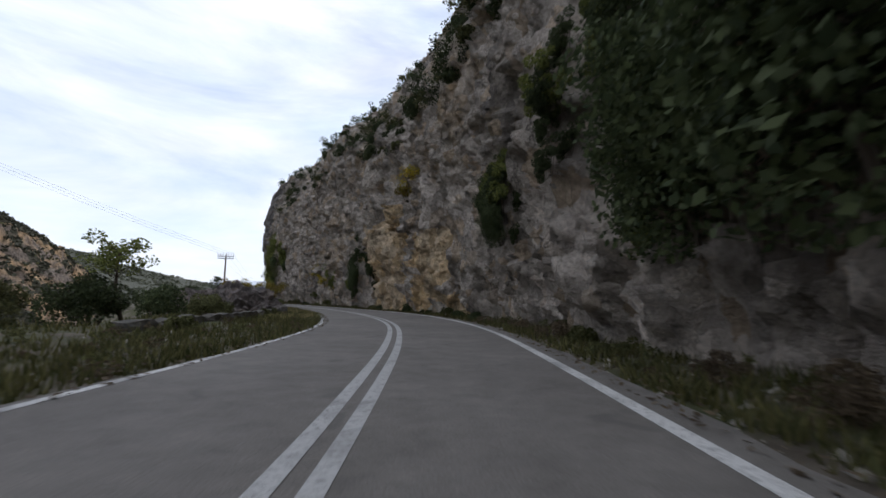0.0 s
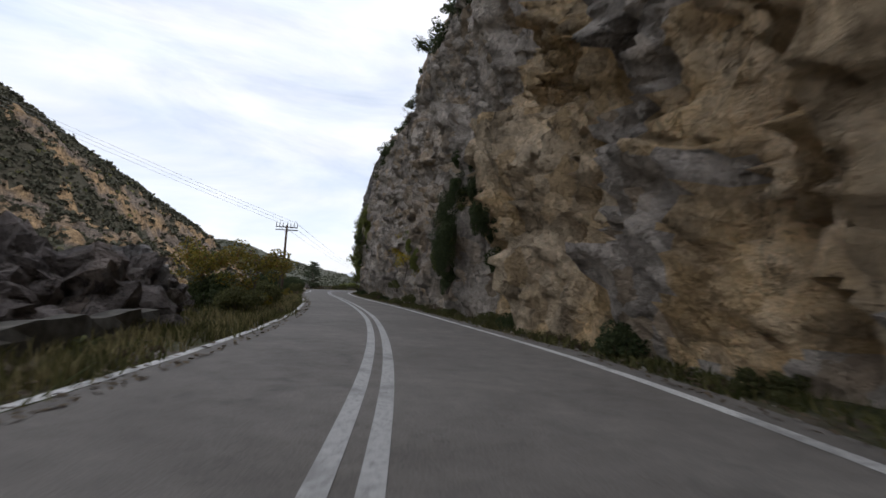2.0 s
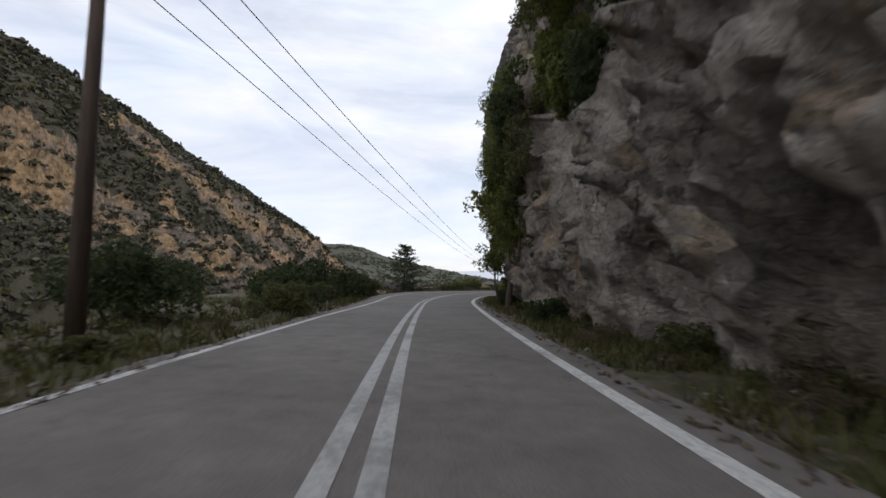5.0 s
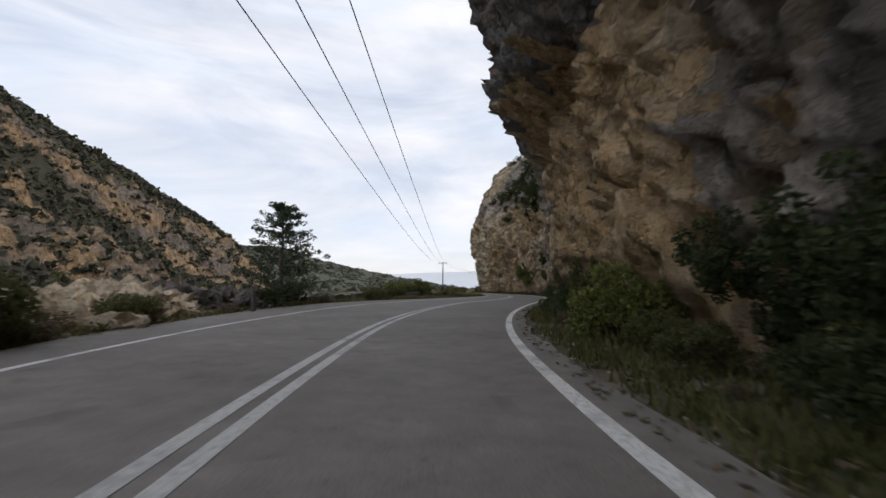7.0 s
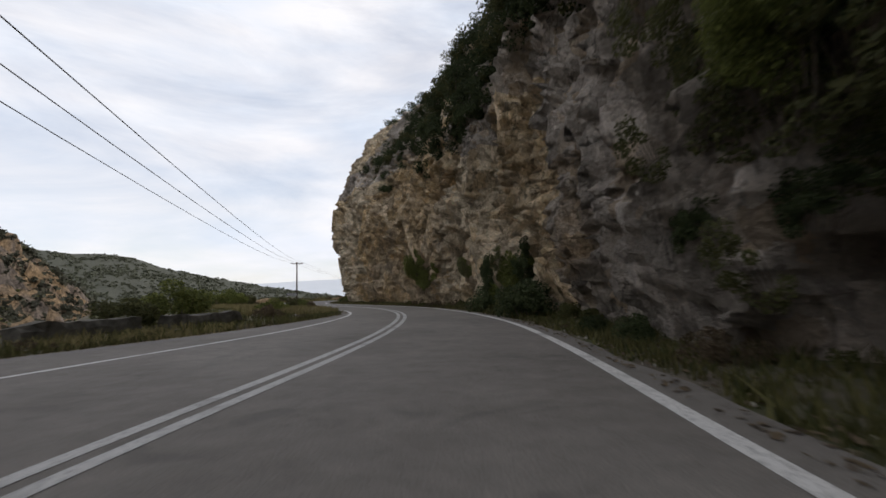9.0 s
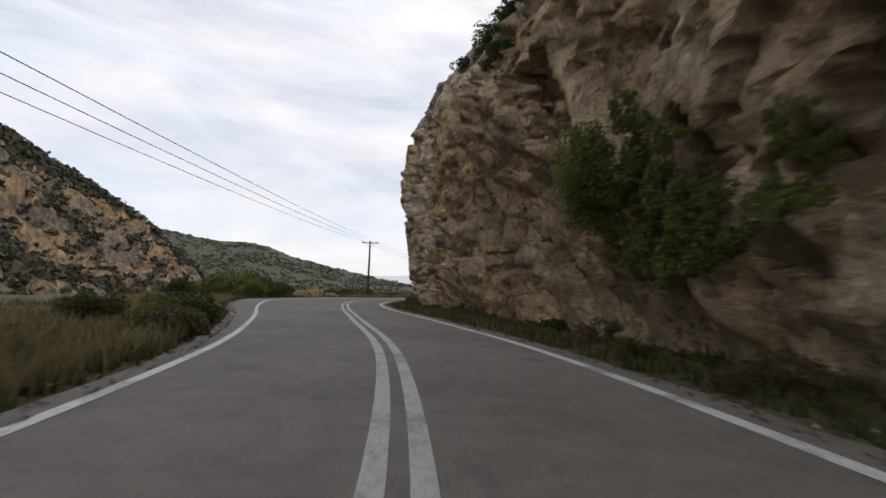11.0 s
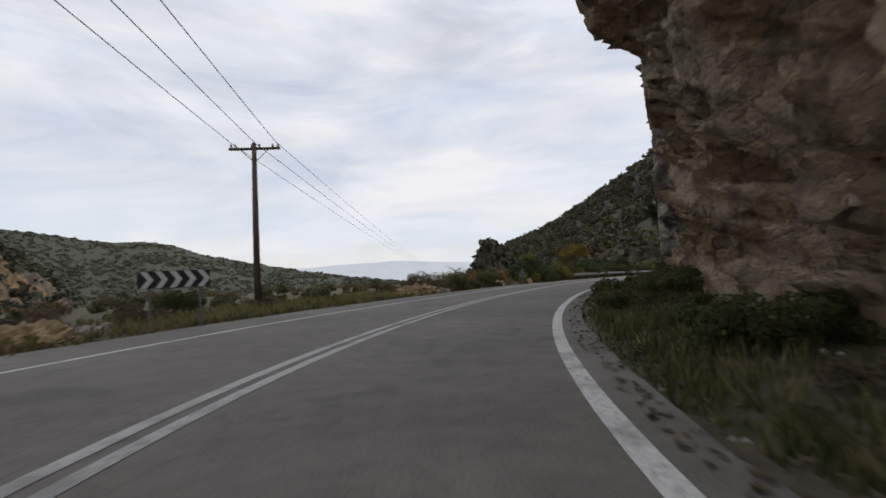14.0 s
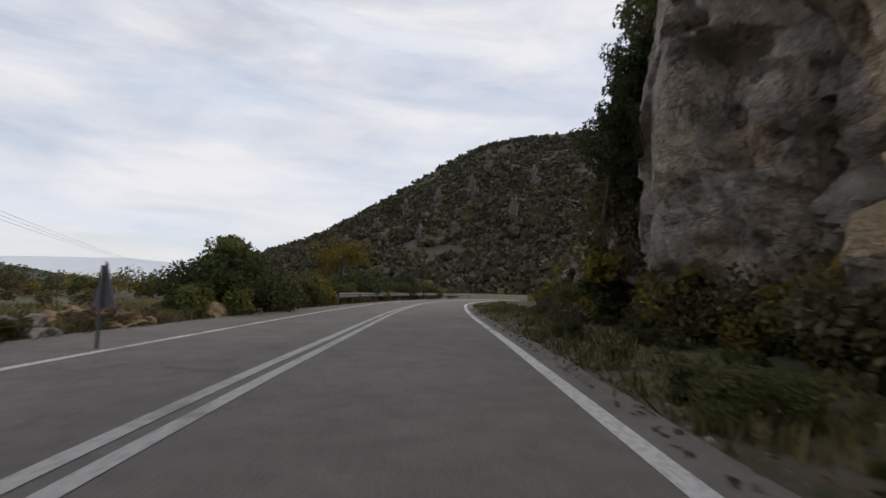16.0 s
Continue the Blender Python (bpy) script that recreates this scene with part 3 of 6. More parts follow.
def cliff(name, table, mats, label, zones=(), rough=1.0, cell=3.4):
    """A rock face; zones (s0, s1, z0, z1, k) take mats[k] with ragged borders: beds of another rock, and shade painted
    as colour.
    """
    t = np.array(table, float)
    s = np.arange(t[0, 0], t[-1, 0] + 0.01, 0.16)
    if s[0] < 0:
        s = np.concatenate([np.arange(s[0], 1.0, 0.8), np.arange(1.0, t[-1, 0] + 0.01, 0.16)])
    s[-1] = t[-1, 0]
    zz = np.concatenate([np.arange(-0.6, 10, 0.15), np.arange(10, 18, 0.22), np.arange(18, 28.2, 0.4)])
    cols = np.stack([smooth_table(t[:, 0], t[:, k + 1], s) for k in range(len(LEVELS))], 1)
    d = np.stack([np.interp(zz, LEVELS, c) for c in cols])
    S, Z = np.repeat(s, len(zz)), np.tile(zz, len(s))
    D = d.ravel()
    X, Y, _ = place(S, D)
    big = np.array([noise.noise((x * 0.16, y * 0.16, z * 0.16)) * 0.8 + noise.noise((x * 0.33, y * 0.33, z * 0.16)) * 0.5 + noise.noise((x * 0.5, y * 0.5, z * 0.10 + 4)) * 0.5
                    for x, y, z in zip(X, Y, Z)])
    # the beds dip along the road, and the joints stand near upright
    P = np.stack([X + 0.16 * Z, Y - 0.10 * Z, 0.66 * Z + 0.12 * S], 1)
    tall = np.stack([X + 0.10 * Z, Y + 0.14 * Z, 0.36 * Z], 1)
    o = 0.9 * big + 0.78 * facets(P, cell, 1, 2.6) + 0.58 * facets(tall, cell * 0.36, 2, 2.8, 0.55) + 0.34 * facets(P, cell * 0.17, 3, 3.0)
    o *= rough * np.minimum(1.0, 0.35 + np.maximum(Z, 0) / 3.0)
    D = D + 0.35 + np.clip(o, -1.3, 1.6)
    for fs, fz, ws, wz, dep in FORMS:
        if s[0] - 5 < fs < s[-1] + 5:
            g = np.clip(1.6 - np.hypot((S - fs + 0.25 * big) / ws, (Z - fz + 0.5 * big) / wz), 0, 1)
            D = D + dep * g * g * (3 - 2 * g)
    X, Y, _ = place(S, D)
    Z = Z + np.where(Z > 0, 0.22 * o * np.sin(X * 0.9 + Z * 0.7), 0)
    verts = list(zip(X, Y, Z))
    d = D.reshape(len(s), len(zz))
    FACES.append((s, zz, d))
    # the brow: rounded back into a slope
    faces = [grid_faces(len(s), len(zz))]
    base = len(verts)
    back = [(2.0, 1.2), (5.0, 2.6), (10, 4.5), (20, 7.5), (40, 11), (80, 15)]
    cs = s[::4]
    for i, si in enumerate(cs):
        for k, (o, h) in enumerate([(0.0, -0.3)] + back):
            x, y, _ = place(si, d[min(i * 4, len(s) - 1), -1] + o)
            r = noise.noise(Vector((x * 0.1, y * 0.1, 2))) * (0.4 + 0.10 * o)
            verts.append((x, y, 28 + h + r))
    faces.append(grid_faces(len(cs), len(back) + 1) + base)
    ob = tagged(new(name, fast_mesh(name, np.array(verts), np.concatenate(faces), mats[0])), label, "cliff", "roadside cliffs", "structure")
    for m in mats[1:]:
        ob.data.materials.append(m)
    A, B = np.meshgrid(s[:-1], zz[:-1], indexing="ij")
    A, B = A.ravel(), B.ravel()
    w = np.array([3.2 * noise.noise((a * 0.22, z * 0.22, 5.0)) + 1.6 * noise.noise((a * 0.8, z * 0.8, 9.0)) for a, z in zip(A, B)])
    kinds = np.zeros(len(ob.data.polygons), np.int32)
    for s0, s1, z0, z1, q in zones:
        kinds[:len(A)][(s0 + w < A) & (A < s1 - w) & (z0 + w * 0.7 < B) & (B < z1 - w * 0.7)] = q
    ob.data.polygons.foreach_set("material_index", kinds)
    return ob


cliff("rock_face", CLIFF_A, (ROCK, ROCK_OCHRE, ROCK_TAN), "grey and ochre broken limestone cliff above the verge", ((35, 43.5, -2, 9, 1), (27, 33, 0, 6, 1)))
# the mats[3] zone darkens the jutting rock: shade painted into its colour
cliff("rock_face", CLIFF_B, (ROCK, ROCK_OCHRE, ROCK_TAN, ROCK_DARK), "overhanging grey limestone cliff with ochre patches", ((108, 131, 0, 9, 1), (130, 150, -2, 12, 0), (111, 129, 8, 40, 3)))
cliff("rock_face", CLIFF_C, (ROCK_TAN, ROCK_OCHRE, ROCK), "tan limestone cliff with jutting overhang above road", ((170, 205, 15, 40, 2), (140, 166, 10, 40, 2), (166, 190, -2, 13, 1), (229, 246, -4, 30, 2)), 1.2, 3.0)
cliff("rock_face", CLIFF_D, (ROCK, ROCK_TAN), "dark grey steep limestone cliff beside the bend", ((238, 246, 2, 7, 1),))

# ---- hills ----


CREST = [(-260, 156), (0, 146), (100, 130), (145, 117), (181, 105), (212, 94), (250, 79), (282, 68), (322, 51), (346, 38), (361, 24), (374, 8), (388, -12), (412, -40), (540, -60)]
CREST_Y = np.arange(-260, 541, 1.0)
CREST_Z = along(CREST, CREST_Y)


def rugged(x, y, f):
    return noise.fractal((x * f, y * f, 3.3), 0.9, 2.0, 5)


def gorge_height(x, y):
    c = float(np.interp(y, CREST_Y, CREST_Z))
    u = (x + 300) / 150.0
    if u < 0:
        z = c - 0.25 * min(-u * 150, 200)
    else:
        k = 1 - min(u, 1.0)
        step = k + 0.36 * k * (1 - k) * math.sin(k * 9 + 2.0 * noise.noise((x * 0.01, y * 0.012, 0))) * min(1.0, (1 - k) * 2.5)
        z = -45 + (c + 45) * max(0.0, step)
        z -= 40 * max(0, u - 1)
    r = rugged(x, y, 0.022) * 6 + rugged(x, y, 0.09) * 2.0
    return z + r * min(1.0, max(0.25, abs(u) * 3))


def bare_bed(x, y):
    """True in the beds of bare ochre rock on the gorge side, under a cap of scrub and cut by slanting strips of it."""
    c, z = float(np.interp(y, CREST_Y, CREST_Z)), gorge_height(x, y)
    n2 = noise.noise((x * 0.075, y * 0.075, 6.0))
    cap = 17 + 8 * noise.noise((y * 0.03, 2.0, 0)) + 4 * n2
    strip_of = noise.noise(((x + 300) * 0.018 + z * 0.012, y * 0.016 + z * 0.022, 8.0)) + 0.42 * n2
    return x > -300 and c - z > cap and z > -16 + 6 * n2 and strip_of > (0.0 if y > 260 else (260 - y) * 0.0024)


GORGE_X = np.concatenate([np.arange(-620, -330, 24.0), np.arange(-330, -120, 1.5)])
GORGE_Y = np.arange(-260, 545, 2.2)
GX2, GY2 = [a.ravel() for a in np.meshgrid(GORGE_X, GORGE_Y, indexing="ij")]
GZ2 = np.array([gorge_height(a, b) for a, b in zip(GX2, GY2)])
BED = np.array([bare_bed(a, b) for a, b in zip(GX2, GY2)])
crag = np.stack([GX2, GY2, GZ2 * 0.5], 1)
GZ2 = GZ2 + np.where(BED, 1.0, 0.3) * (5.5 * facets(crag, 13.0, 1) + 3.2 * facets(crag, 5.5, 2)) * np.clip((GX2 + 320) / 30, 0, 1)
HILL_Z = GZ2.reshape(len(GORGE_X), len(GORGE_Y))
gorge_hill = new("gorge_hill", fast_mesh("gorge_hill", np.stack([GX2, GY2, GZ2], 1), grid_faces(len(GORGE_X), len(GORGE_Y)), HILL_DARK))
gorge_hill.data.materials.append(HILL)
gorge_hill.data.polygons.foreach_set("material_index", BED.reshape(HILL_Z.shape)[:-1, :-1].ravel().astype(np.int32))
tagged(gorge_hill, "steep scrub-covered gorge side with ochre rock crags", "hill", kind="structure")


def gorge_z(x, y):
    """Height of the gorge side's mesh."""
    i = max(0, min(len(GORGE_X) - 2, int(np.searchsorted(GORGE_X, x)) - 1))
    j = max(0, min(len(GORGE_Y) - 2, int((y - GORGE_Y[0]) / 2.2)))
    u, w = (x - GORGE_X[i]) / (GORGE_X[i + 1] - GORGE_X[i]), (y - GORGE_Y[j]) / 2.2
    a = HILL_Z[i:i + 2, j:j + 2]
    return float((a[0, 0] * (1 - u) + a[1, 0] * u) * (1 - w) + (a[0, 1] * (1 - u) + a[1, 1] * u) * w)


FAR_HILL = [(-4, -1.2), (5, -1.0), (11, -0.7), (17, -0.2), (23, 0.75), (28, 1.6), (32, 2.4), (35.2, 3.1), (39, 4.4), (46, 4.9), (50.6, 5.7), (60, 6.5), (80, 7), (110, 6)]


def polar_hill(name, centre, bearings, elevations, near, far_d, mat, label, wob, low=-60.0):
    b = np.arange(bearings[0], bearings[-1] + 0.01, 0.35)
    e = smooth_table(bearings, elevations, b)
    rings = np.linspace(0, 1.25, 26)
    verts = []
    for bb, ee in zip(b, e):
        for r in rings:
            dist = near + (far_d - near) * min(r, 1.0) + max(0, r - 1) * far_d
            x, y = centre[0] - math.sin(radians(bb)) * dist, centre[1] + math.cos(radians(bb)) * dist
            top = far_d * math.tan(radians(ee))
            k = min(r, 1.0)
            z = low + (top - low) * (k ** 1.3) if r <= 1 else top - (r - 1) * 0.3 * far_d
            f = 9.0 / far_d
            z += wob * far_d * (rugged(x, y, f) * 0.6 + rugged(x, y, f * 4) * 0.35) * min(1, k * 2) * (0.4 if r > 0.93 else 1)
            verts.append((x, y, z))
    return tagged(mesh_object(name, verts, grid_faces(len(b), len(rings)), mat, flat=False), label, "hill", kind="structure")


fb, fe = zip(*FAR_HILL)
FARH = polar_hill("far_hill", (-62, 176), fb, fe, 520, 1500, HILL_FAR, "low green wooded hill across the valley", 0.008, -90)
# distance haze is painted in as this pale blue-grey base colour
MOUNT = plain_material("haze_tinted_mountain", (0.54, 0.575, 0.61), (0.59, 0.62, 0.65), 0.002, 1.0)
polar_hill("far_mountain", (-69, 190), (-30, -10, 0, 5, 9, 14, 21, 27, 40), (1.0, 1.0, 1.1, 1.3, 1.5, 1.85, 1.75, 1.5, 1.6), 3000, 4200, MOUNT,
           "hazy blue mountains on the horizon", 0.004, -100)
RIDGE = polar_hill("far_ridge", (-67, 223), (-85, -60, -45, -38, -31, -26, -21, -15, -11.6, -5.7, -1.1, 1.5, 4, 6.8, 9), (19, 19, 18.6, 18.3, 17.9, 17.4, 16.0, 12.6, 10.4, 7.0, 4.6, 3.7, 2.3, 0.2, -1.5), 170, 800, HILL_DARK,
           "dark scrubby mountainside with pale rock outcrops", 0.014, -14)

# ---- where the cliff stands ----


def face(s, z):
    """How far right of the line the broken rock surface stands at s and height z."""
    for ss, zz, d in FACES:
        if s <= ss[-1] or ss is FACES[-1][0]:
            i, j = int(np.argmin(np.abs(ss - s))), int(np.argmin(np.abs(zz - z)))
            return float(d[i, j])


def ground_z(p):
    return float(ground_height(np.array([p[0]]), np.array([p[1]]))[0])


# ---- foliage ----


def leaf_cloud(rng, centres, radii, count, size, squash=0.8, hang=0.0):
    """Many small folded leaves in a cluster of uneven lumps; verts and faces."""
    w = np.array(radii) ** 2
    pick = rng.choice(len(radii), count, p=w / w.sum())
    dirs = rng.normal(size=(count, 3))
    dirs /= np.linalg.norm(dirs, axis=1, keepdims=True)
    rad = np.array(radii)[pick] * (0.45 + 0.62 * rng.random(count) ** 0.45)
    c = np.array(centres)[pick] + dirs * rad[:, None] * np.array([1, 1, squash])
    a = rng.normal(size=(count, 3))
    a[:, 2] -= hang
    a /= np.linalg.norm(a, axis=1, keepdims=True)
    b = np.cross(a, rng.normal(size=(count, 3)))
    b /= np.linalg.norm(b, axis=1, keepdims=True)
    n = np.cross(a, b)
    L = (size * (0.6 + 0.8 * rng.random(count)))[:, None]
    v = np.stack([c - a * L * 0.5, c + b * L * 0.30 + n * L * 0.10, c + a * L * 0.5, c - b * L * 0.30 + n * L * 0.10], 1).reshape(-1, 3)
    k = np.arange(count)[:, None] * 4
    f = np.concatenate([k + [0, 1, 2], k + [0, 2, 3]])
    return v, f


def bush(seed, width, height, leaves, size, mat, lumps=14, label="", name="bush", twigs=7):
    """A shrub that stands on its own stems; its origin is at its foot."""
    rng = np.random.default_rng(seed)
    ob = thing(name, pose(0, 0, -400), label, "bush", "roadside bushes")
    cs, rs = [], []
    for _ in range(lumps):
        a, r = rng.random() * 6.283, (rng.random() ** 0.6) * width * 0.36
        h = height * (0.25 + 0.55 * rng.random()) * (1 - 0.35 * (r / (width * 0.36)) ** 2)
        cs.append((r * math.cos(a), r * math.sin(a), h))
        rs.append(min(height * 0.26, width * 0.2) * (0.55 + 0.7 * rng.random()))
    v, f = leaf_cloud(rng, cs, rs, leaves, size)
    v[:, 2] = np.maximum(v[:, 2], 0.02)
    me = fast_mesh("foliage", v, f, mat)
    new("foliage", me).parent = ob
    bm = bmesh.new()
    for k in range(twigs):
        c = Vector(cs[k % len(cs)])
        foot = Vector((c.x * 0.15, c.y * 0.15, -0.25))
        tube(bm, [foot, foot.lerp(c, 0.5) + Vector((0.05, 0, 0.06)), c + Vector((0, 0, rs[k % len(cs)] * 0.5))], [0.03, 0.02, 0.007], 5)
    part("stem", bm, BARK, ob)
    return ob


def ivy(seed, mat, label, leaves=10000, size=0.08, ragged=1.0):
    """A hanging mat of creeper about 3 m wide and 3 m high; its origin is at the foot, on the rock behind it (+y)."""
    rng = np.random.default_rng(seed)
    ob = thing("ivy", pose(0, 0, -400), label, "ivy", "cliff creepers")
    cs, rs = [], []
    for _ in range(26):
        a, q = rng.random() * 6.283, rng.random() ** 0.6
        x, z = 1.35 * ragged * q * math.cos(a), 1.45 + 1.15 * ragged * q * math.sin(a)
        cs.append((x, -0.05 - 0.75 * rng.random() * (1.15 - q), z))
        rs.append((0.24 + 0.34 * rng.random()) / ragged)
    v, f = leaf_cloud(rng, cs, rs, leaves, size, 1.0, 0.5)
    v[:, 1] = np.minimum(v[:, 1], 0.25)
    new("foliage", fast_mesh("foliage", v, f, mat)).parent = ob
    bm = bmesh.new()
    for k in range(5):
        x = (k - 2) * 0.4
        tube(bm, [(x * 0.6, 0.15, -0.1), (x, 0.05, 1.2), (x * 1.2, 0.0, 2.3)], [0.03, 0.022, 0.01], 5)
    part("stem", bm, BARK, ob)
    return ob


def small_tree(seed, height, spread, mat, label, leaves=2600, size=0.13, bare=0.35):
    """A slender broad-leaved tree: tapered trunk, limbs, open crown."""
    rng = np.random.default_rng(seed)
    ob = thing("tree", pose(0, 0, -400), label, "tree", "roadside trees")
    top = Vector((rng.normal() * 0.25, rng.normal() * 0.25, height * 0.8))
    bend = Vector((rng.normal() * 0.2, rng.normal() * 0.2, height * 0.4))
    bm = bmesh.new()
    tube(bm, [(0, 0, -0.3), bend, top], [height * 0.020 + 0.02, height * 0.014 + 0.012, 0.012], 8)
    part("trunk", bm, BARK, ob)
    cs, rs = [], []
    bm = bmesh.new()
    for k in range(16):
        u = bare + (1 - bare) * rng.random()
        root = bend.lerp(top, max(0, (u - 0.4) / 0.6)) if u > 0.4 else Vector((0, 0, 0)).lerp(bend, u / 0.4)
        a = k * 2.4 + rng.random()
        reach = spread * 0.5 * (0.45 + 0.6 * rng.random()) * (1.15 - 0.5 * u)
        tip = root + Vector((math.cos(a) * reach, math.sin(a) * reach, height * (0.08 + 0.14 * rng.random())))
        tube(bm, [root, root.lerp(tip, 0.55) + Vector((0, 0, 0.06)), tip], [0.024, 0.015, 0.006], 5)
        for q in (0.6, 1.0):
            cs.append(tuple(root.lerp(tip, q)))
            rs.append(spread * 0.13 * (0.6 + 0.7 * rng.random()))
    part("limb", bm, BARK, ob)
    v, f = leaf_cloud(rng, cs, rs, leaves, size, 0.75)
    new("crown", fast_mesh("crown", v, f, mat)).parent = ob
    return ob


def pine(height, label):
    """A broad young pine: whorls of upturned branches with tufts of needles, sky showing between them."""
    rng = np.random.default_rng(77)
    ob = thing("pine_tree", pose(0, 0, -400), label, "tree")
    bm = bmesh.new()
    tube(bm, [(0, 0, -0.4), (0.03, 0.02, height * 0.5), (0, 0, height * 0.98)], [0.13, 0.085, 0.015], 8)
    part("trunk", bm, BARK, ob)
    bm = bmesh.new()
    cs, rs = [], []
    for k in range(11):
        u0 = 0.06 + 0.90 * k / 11
        for q in range(7):
            u = min(0.985, u0 + 0.05 * rng.random())
            a = q * 0.898 + k * 0.55 + rng.random() * 0.6
            reach = height * 0.47 * (1 - u) ** 0.62 * (0.62 + 0.5 * rng.random()) + 0.10
            root = Vector((0, 0, u * height))
            tip = root + Vector((math.cos(a) * reach, math.sin(a) * reach, reach * (0.16 + 0.2 * rng.random()) + 0.08))
            tube(bm, [root, root.lerp(tip, 0.5) - Vector((0, 0, 0.06)), tip], [0.024, 0.015, 0.006], 5)
            for w in (0.38, 0.58, 0.78, 1.0):
                side = Vector((-math.sin(a), math.cos(a), 0)) * rng.normal() * 0.16 * reach
                cs.append(tuple(root.lerp(tip, w) + side + Vector((0, 0, 0.05))))
                rs.append(0.17 + 0.10 * rng.random())
    part("branchwork", bm, BARK, ob)
    v, f = leaf_cloud(rng, cs, rs, 10500, 0.13, 0.6, -0.5)
    new("foliage", fast_mesh("foliage", v, f, PINE_LEAF)).parent = ob
    return ob


B_DARK = bush(1, 2.6, 2.0, 5200, 0.11, LEAF_DARK, 18, "dense dark evergreen bush on the rock")
B_DARK2 = bush(2, 2.2, 1.5, 4200, 0.10, LEAF_DARK, 14, "low dark green evergreen shrub on a ledge")
B_OLIVE = bush(3, 2.4, 1.5, 3600, 0.10, LEAF_OLIVE, 15, "olive-green scrubby bush beside the road")
B_OLIVE2 = bush(4, 1.8, 0.9, 2400, 0.09, LEAF_OLIVE, 12, "low olive-green shrub on the verge")
B_DRY = bush(5, 1.9, 1.1, 1900, 0.08, LEAF_DRY, 13, "dry brown twiggy shrub on the verge", twigs=12)
B_YELLOW = bush(6, 1.7, 1.5, 1500, 0.12, LEAF_YELLOW, 10, "sparse yellow autumn shrub", twigs=9)
B_GREEN = bush(7, 2.6, 1.8, 4600, 0.11, LEAF_IVY, 16, "leafy mid-green bush beside the road")
IVY_A = ivy(11, LEAF_IVY, "green ivy mat hanging on the cliff face")
IVY_B = ivy(12, LEAF_DARK, "dark green creeper hanging on the cliff face")
SPRAY_A = ivy(13, LEAF_IVY, "ragged spray of green ivy on the cliff face", 3200, 0.15, 1.35)
SPRAY_B = ivy(14, LEAF_DARK, "ragged spray of dark creeper on the cliff face", 3200, 0.15, 1.35)
SPRAY_C = ivy(15, LEAF_OLIVE, "thin spray of olive creeper on the cliff face", 1600, 0.15, 1.5)
T_LIGHT = small_tree(21, 4.4, 2.8, LEAF_IVY, "slender young tree with light open crown", 2000, 0.14, 0.5)
T_YELLOW = small_tree(22, 3.6, 3.6, LEAF_YELLOW, "spreading small tree with yellow autumn leaves", 2600, 0.13, 0.3)
LEAF_GOLD = leaf_material("bright_yellow_leaves", (0.22, 0.23, 0.03), (0.62, 0.47, 0.05), (0.40, 0.20, 0.03), 0.45)
T_SPRIG = small_tree(26, 2.2, 2.2, LEAF_GOLD, "spindly shrub with sparse bright yellow leaves", 800, 0.12, 0.15)
T_DARK = small_tree(23, 4.0, 3.0, LEAF_DARK, "small dark evergreen tree on the cliff brow", 3600, 0.12, 0.25)
T_BARE = small_tree(24, 3.2, 2.4, LEAF_DRY, "nearly bare twiggy tree with few dry leaves", 500, 0.09, 0.2)

prng = random.Random(5)


def put(ob, s, d, scale=1.0, z=None, sink=0.05, tall=1.0):
    """A copy of a plant on the ground at (s, d), or at height z."""
    p = spot(s, d)
    p.z = (ground_z(p) if z is None else z) - sink
    m = Matrix.Translation(p) @ pose(0, 0, 0, 0, 0, prng.uniform(0, 360)) @ Matrix.Diagonal((scale, scale, scale * tall, 1))
    return copy_thing(ob, m)


def clear_of_road(x, y, r):
    """The place, moved left until something of radius r clears the road's left edge."""
    ss, dd = nearest_on_line(np.array([float(x)]), np.array([float(y)]))
    lim = along(LEFT, ss)[0] - along(SHOULDER, ss)[0] - 0.25 - r
    if dd[0] <= lim:
        return Vector((x, y, 0))
    return spot(float(ss[0]), float(lim))


def put_xy(ob, x, y, scale=1.0, tall=1.0, sink=0.05):
    p = clear_of_road(x, y, 0.75 * scale)
    p.z = ground_z(p) - sink
    return copy_thing(ob, Matrix.Translation(p) @ pose(0, 0, 0, 0, 0, prng.uniform(0, 360)) @ Matrix.Diagonal((scale, scale, scale * tall, 1)))


def hang(ob, s, z, scale=1.0, wide=1.0, out=0.15):
    """A creeper against the rock, its foot at height z."""
    d = min(face(s + q, z + h * scale) for q in (-0.6, 0, 0.6) for h in (0.6, 1.3, 2.0)) - out + 0.15 * scale
    p = spot(s, d, z)
    lean = 0.6 * math.degrees(math.atan2(face(s, z + 2.5 * scale) - face(s, z + 0.2), 2.3 * scale))
    m = Matrix.Translation(p) @ pose(0, 0, 0, 0, 0, heading(s) - 90) @ pose(0, 0, 0, -max(-25, min(40, lean)), 0, 0) @ Matrix.Diagonal((scale * wide, scale, scale, 1))
    return copy_thing(ob, m)


def ledge(ob, s, z, scale=1.0, inset=-0.05, tall=1.0):
    """A plant rooted in the rock face at height z."""
    return put(ob, s, face(s, z) + inset, scale, z, 0.15, tall)


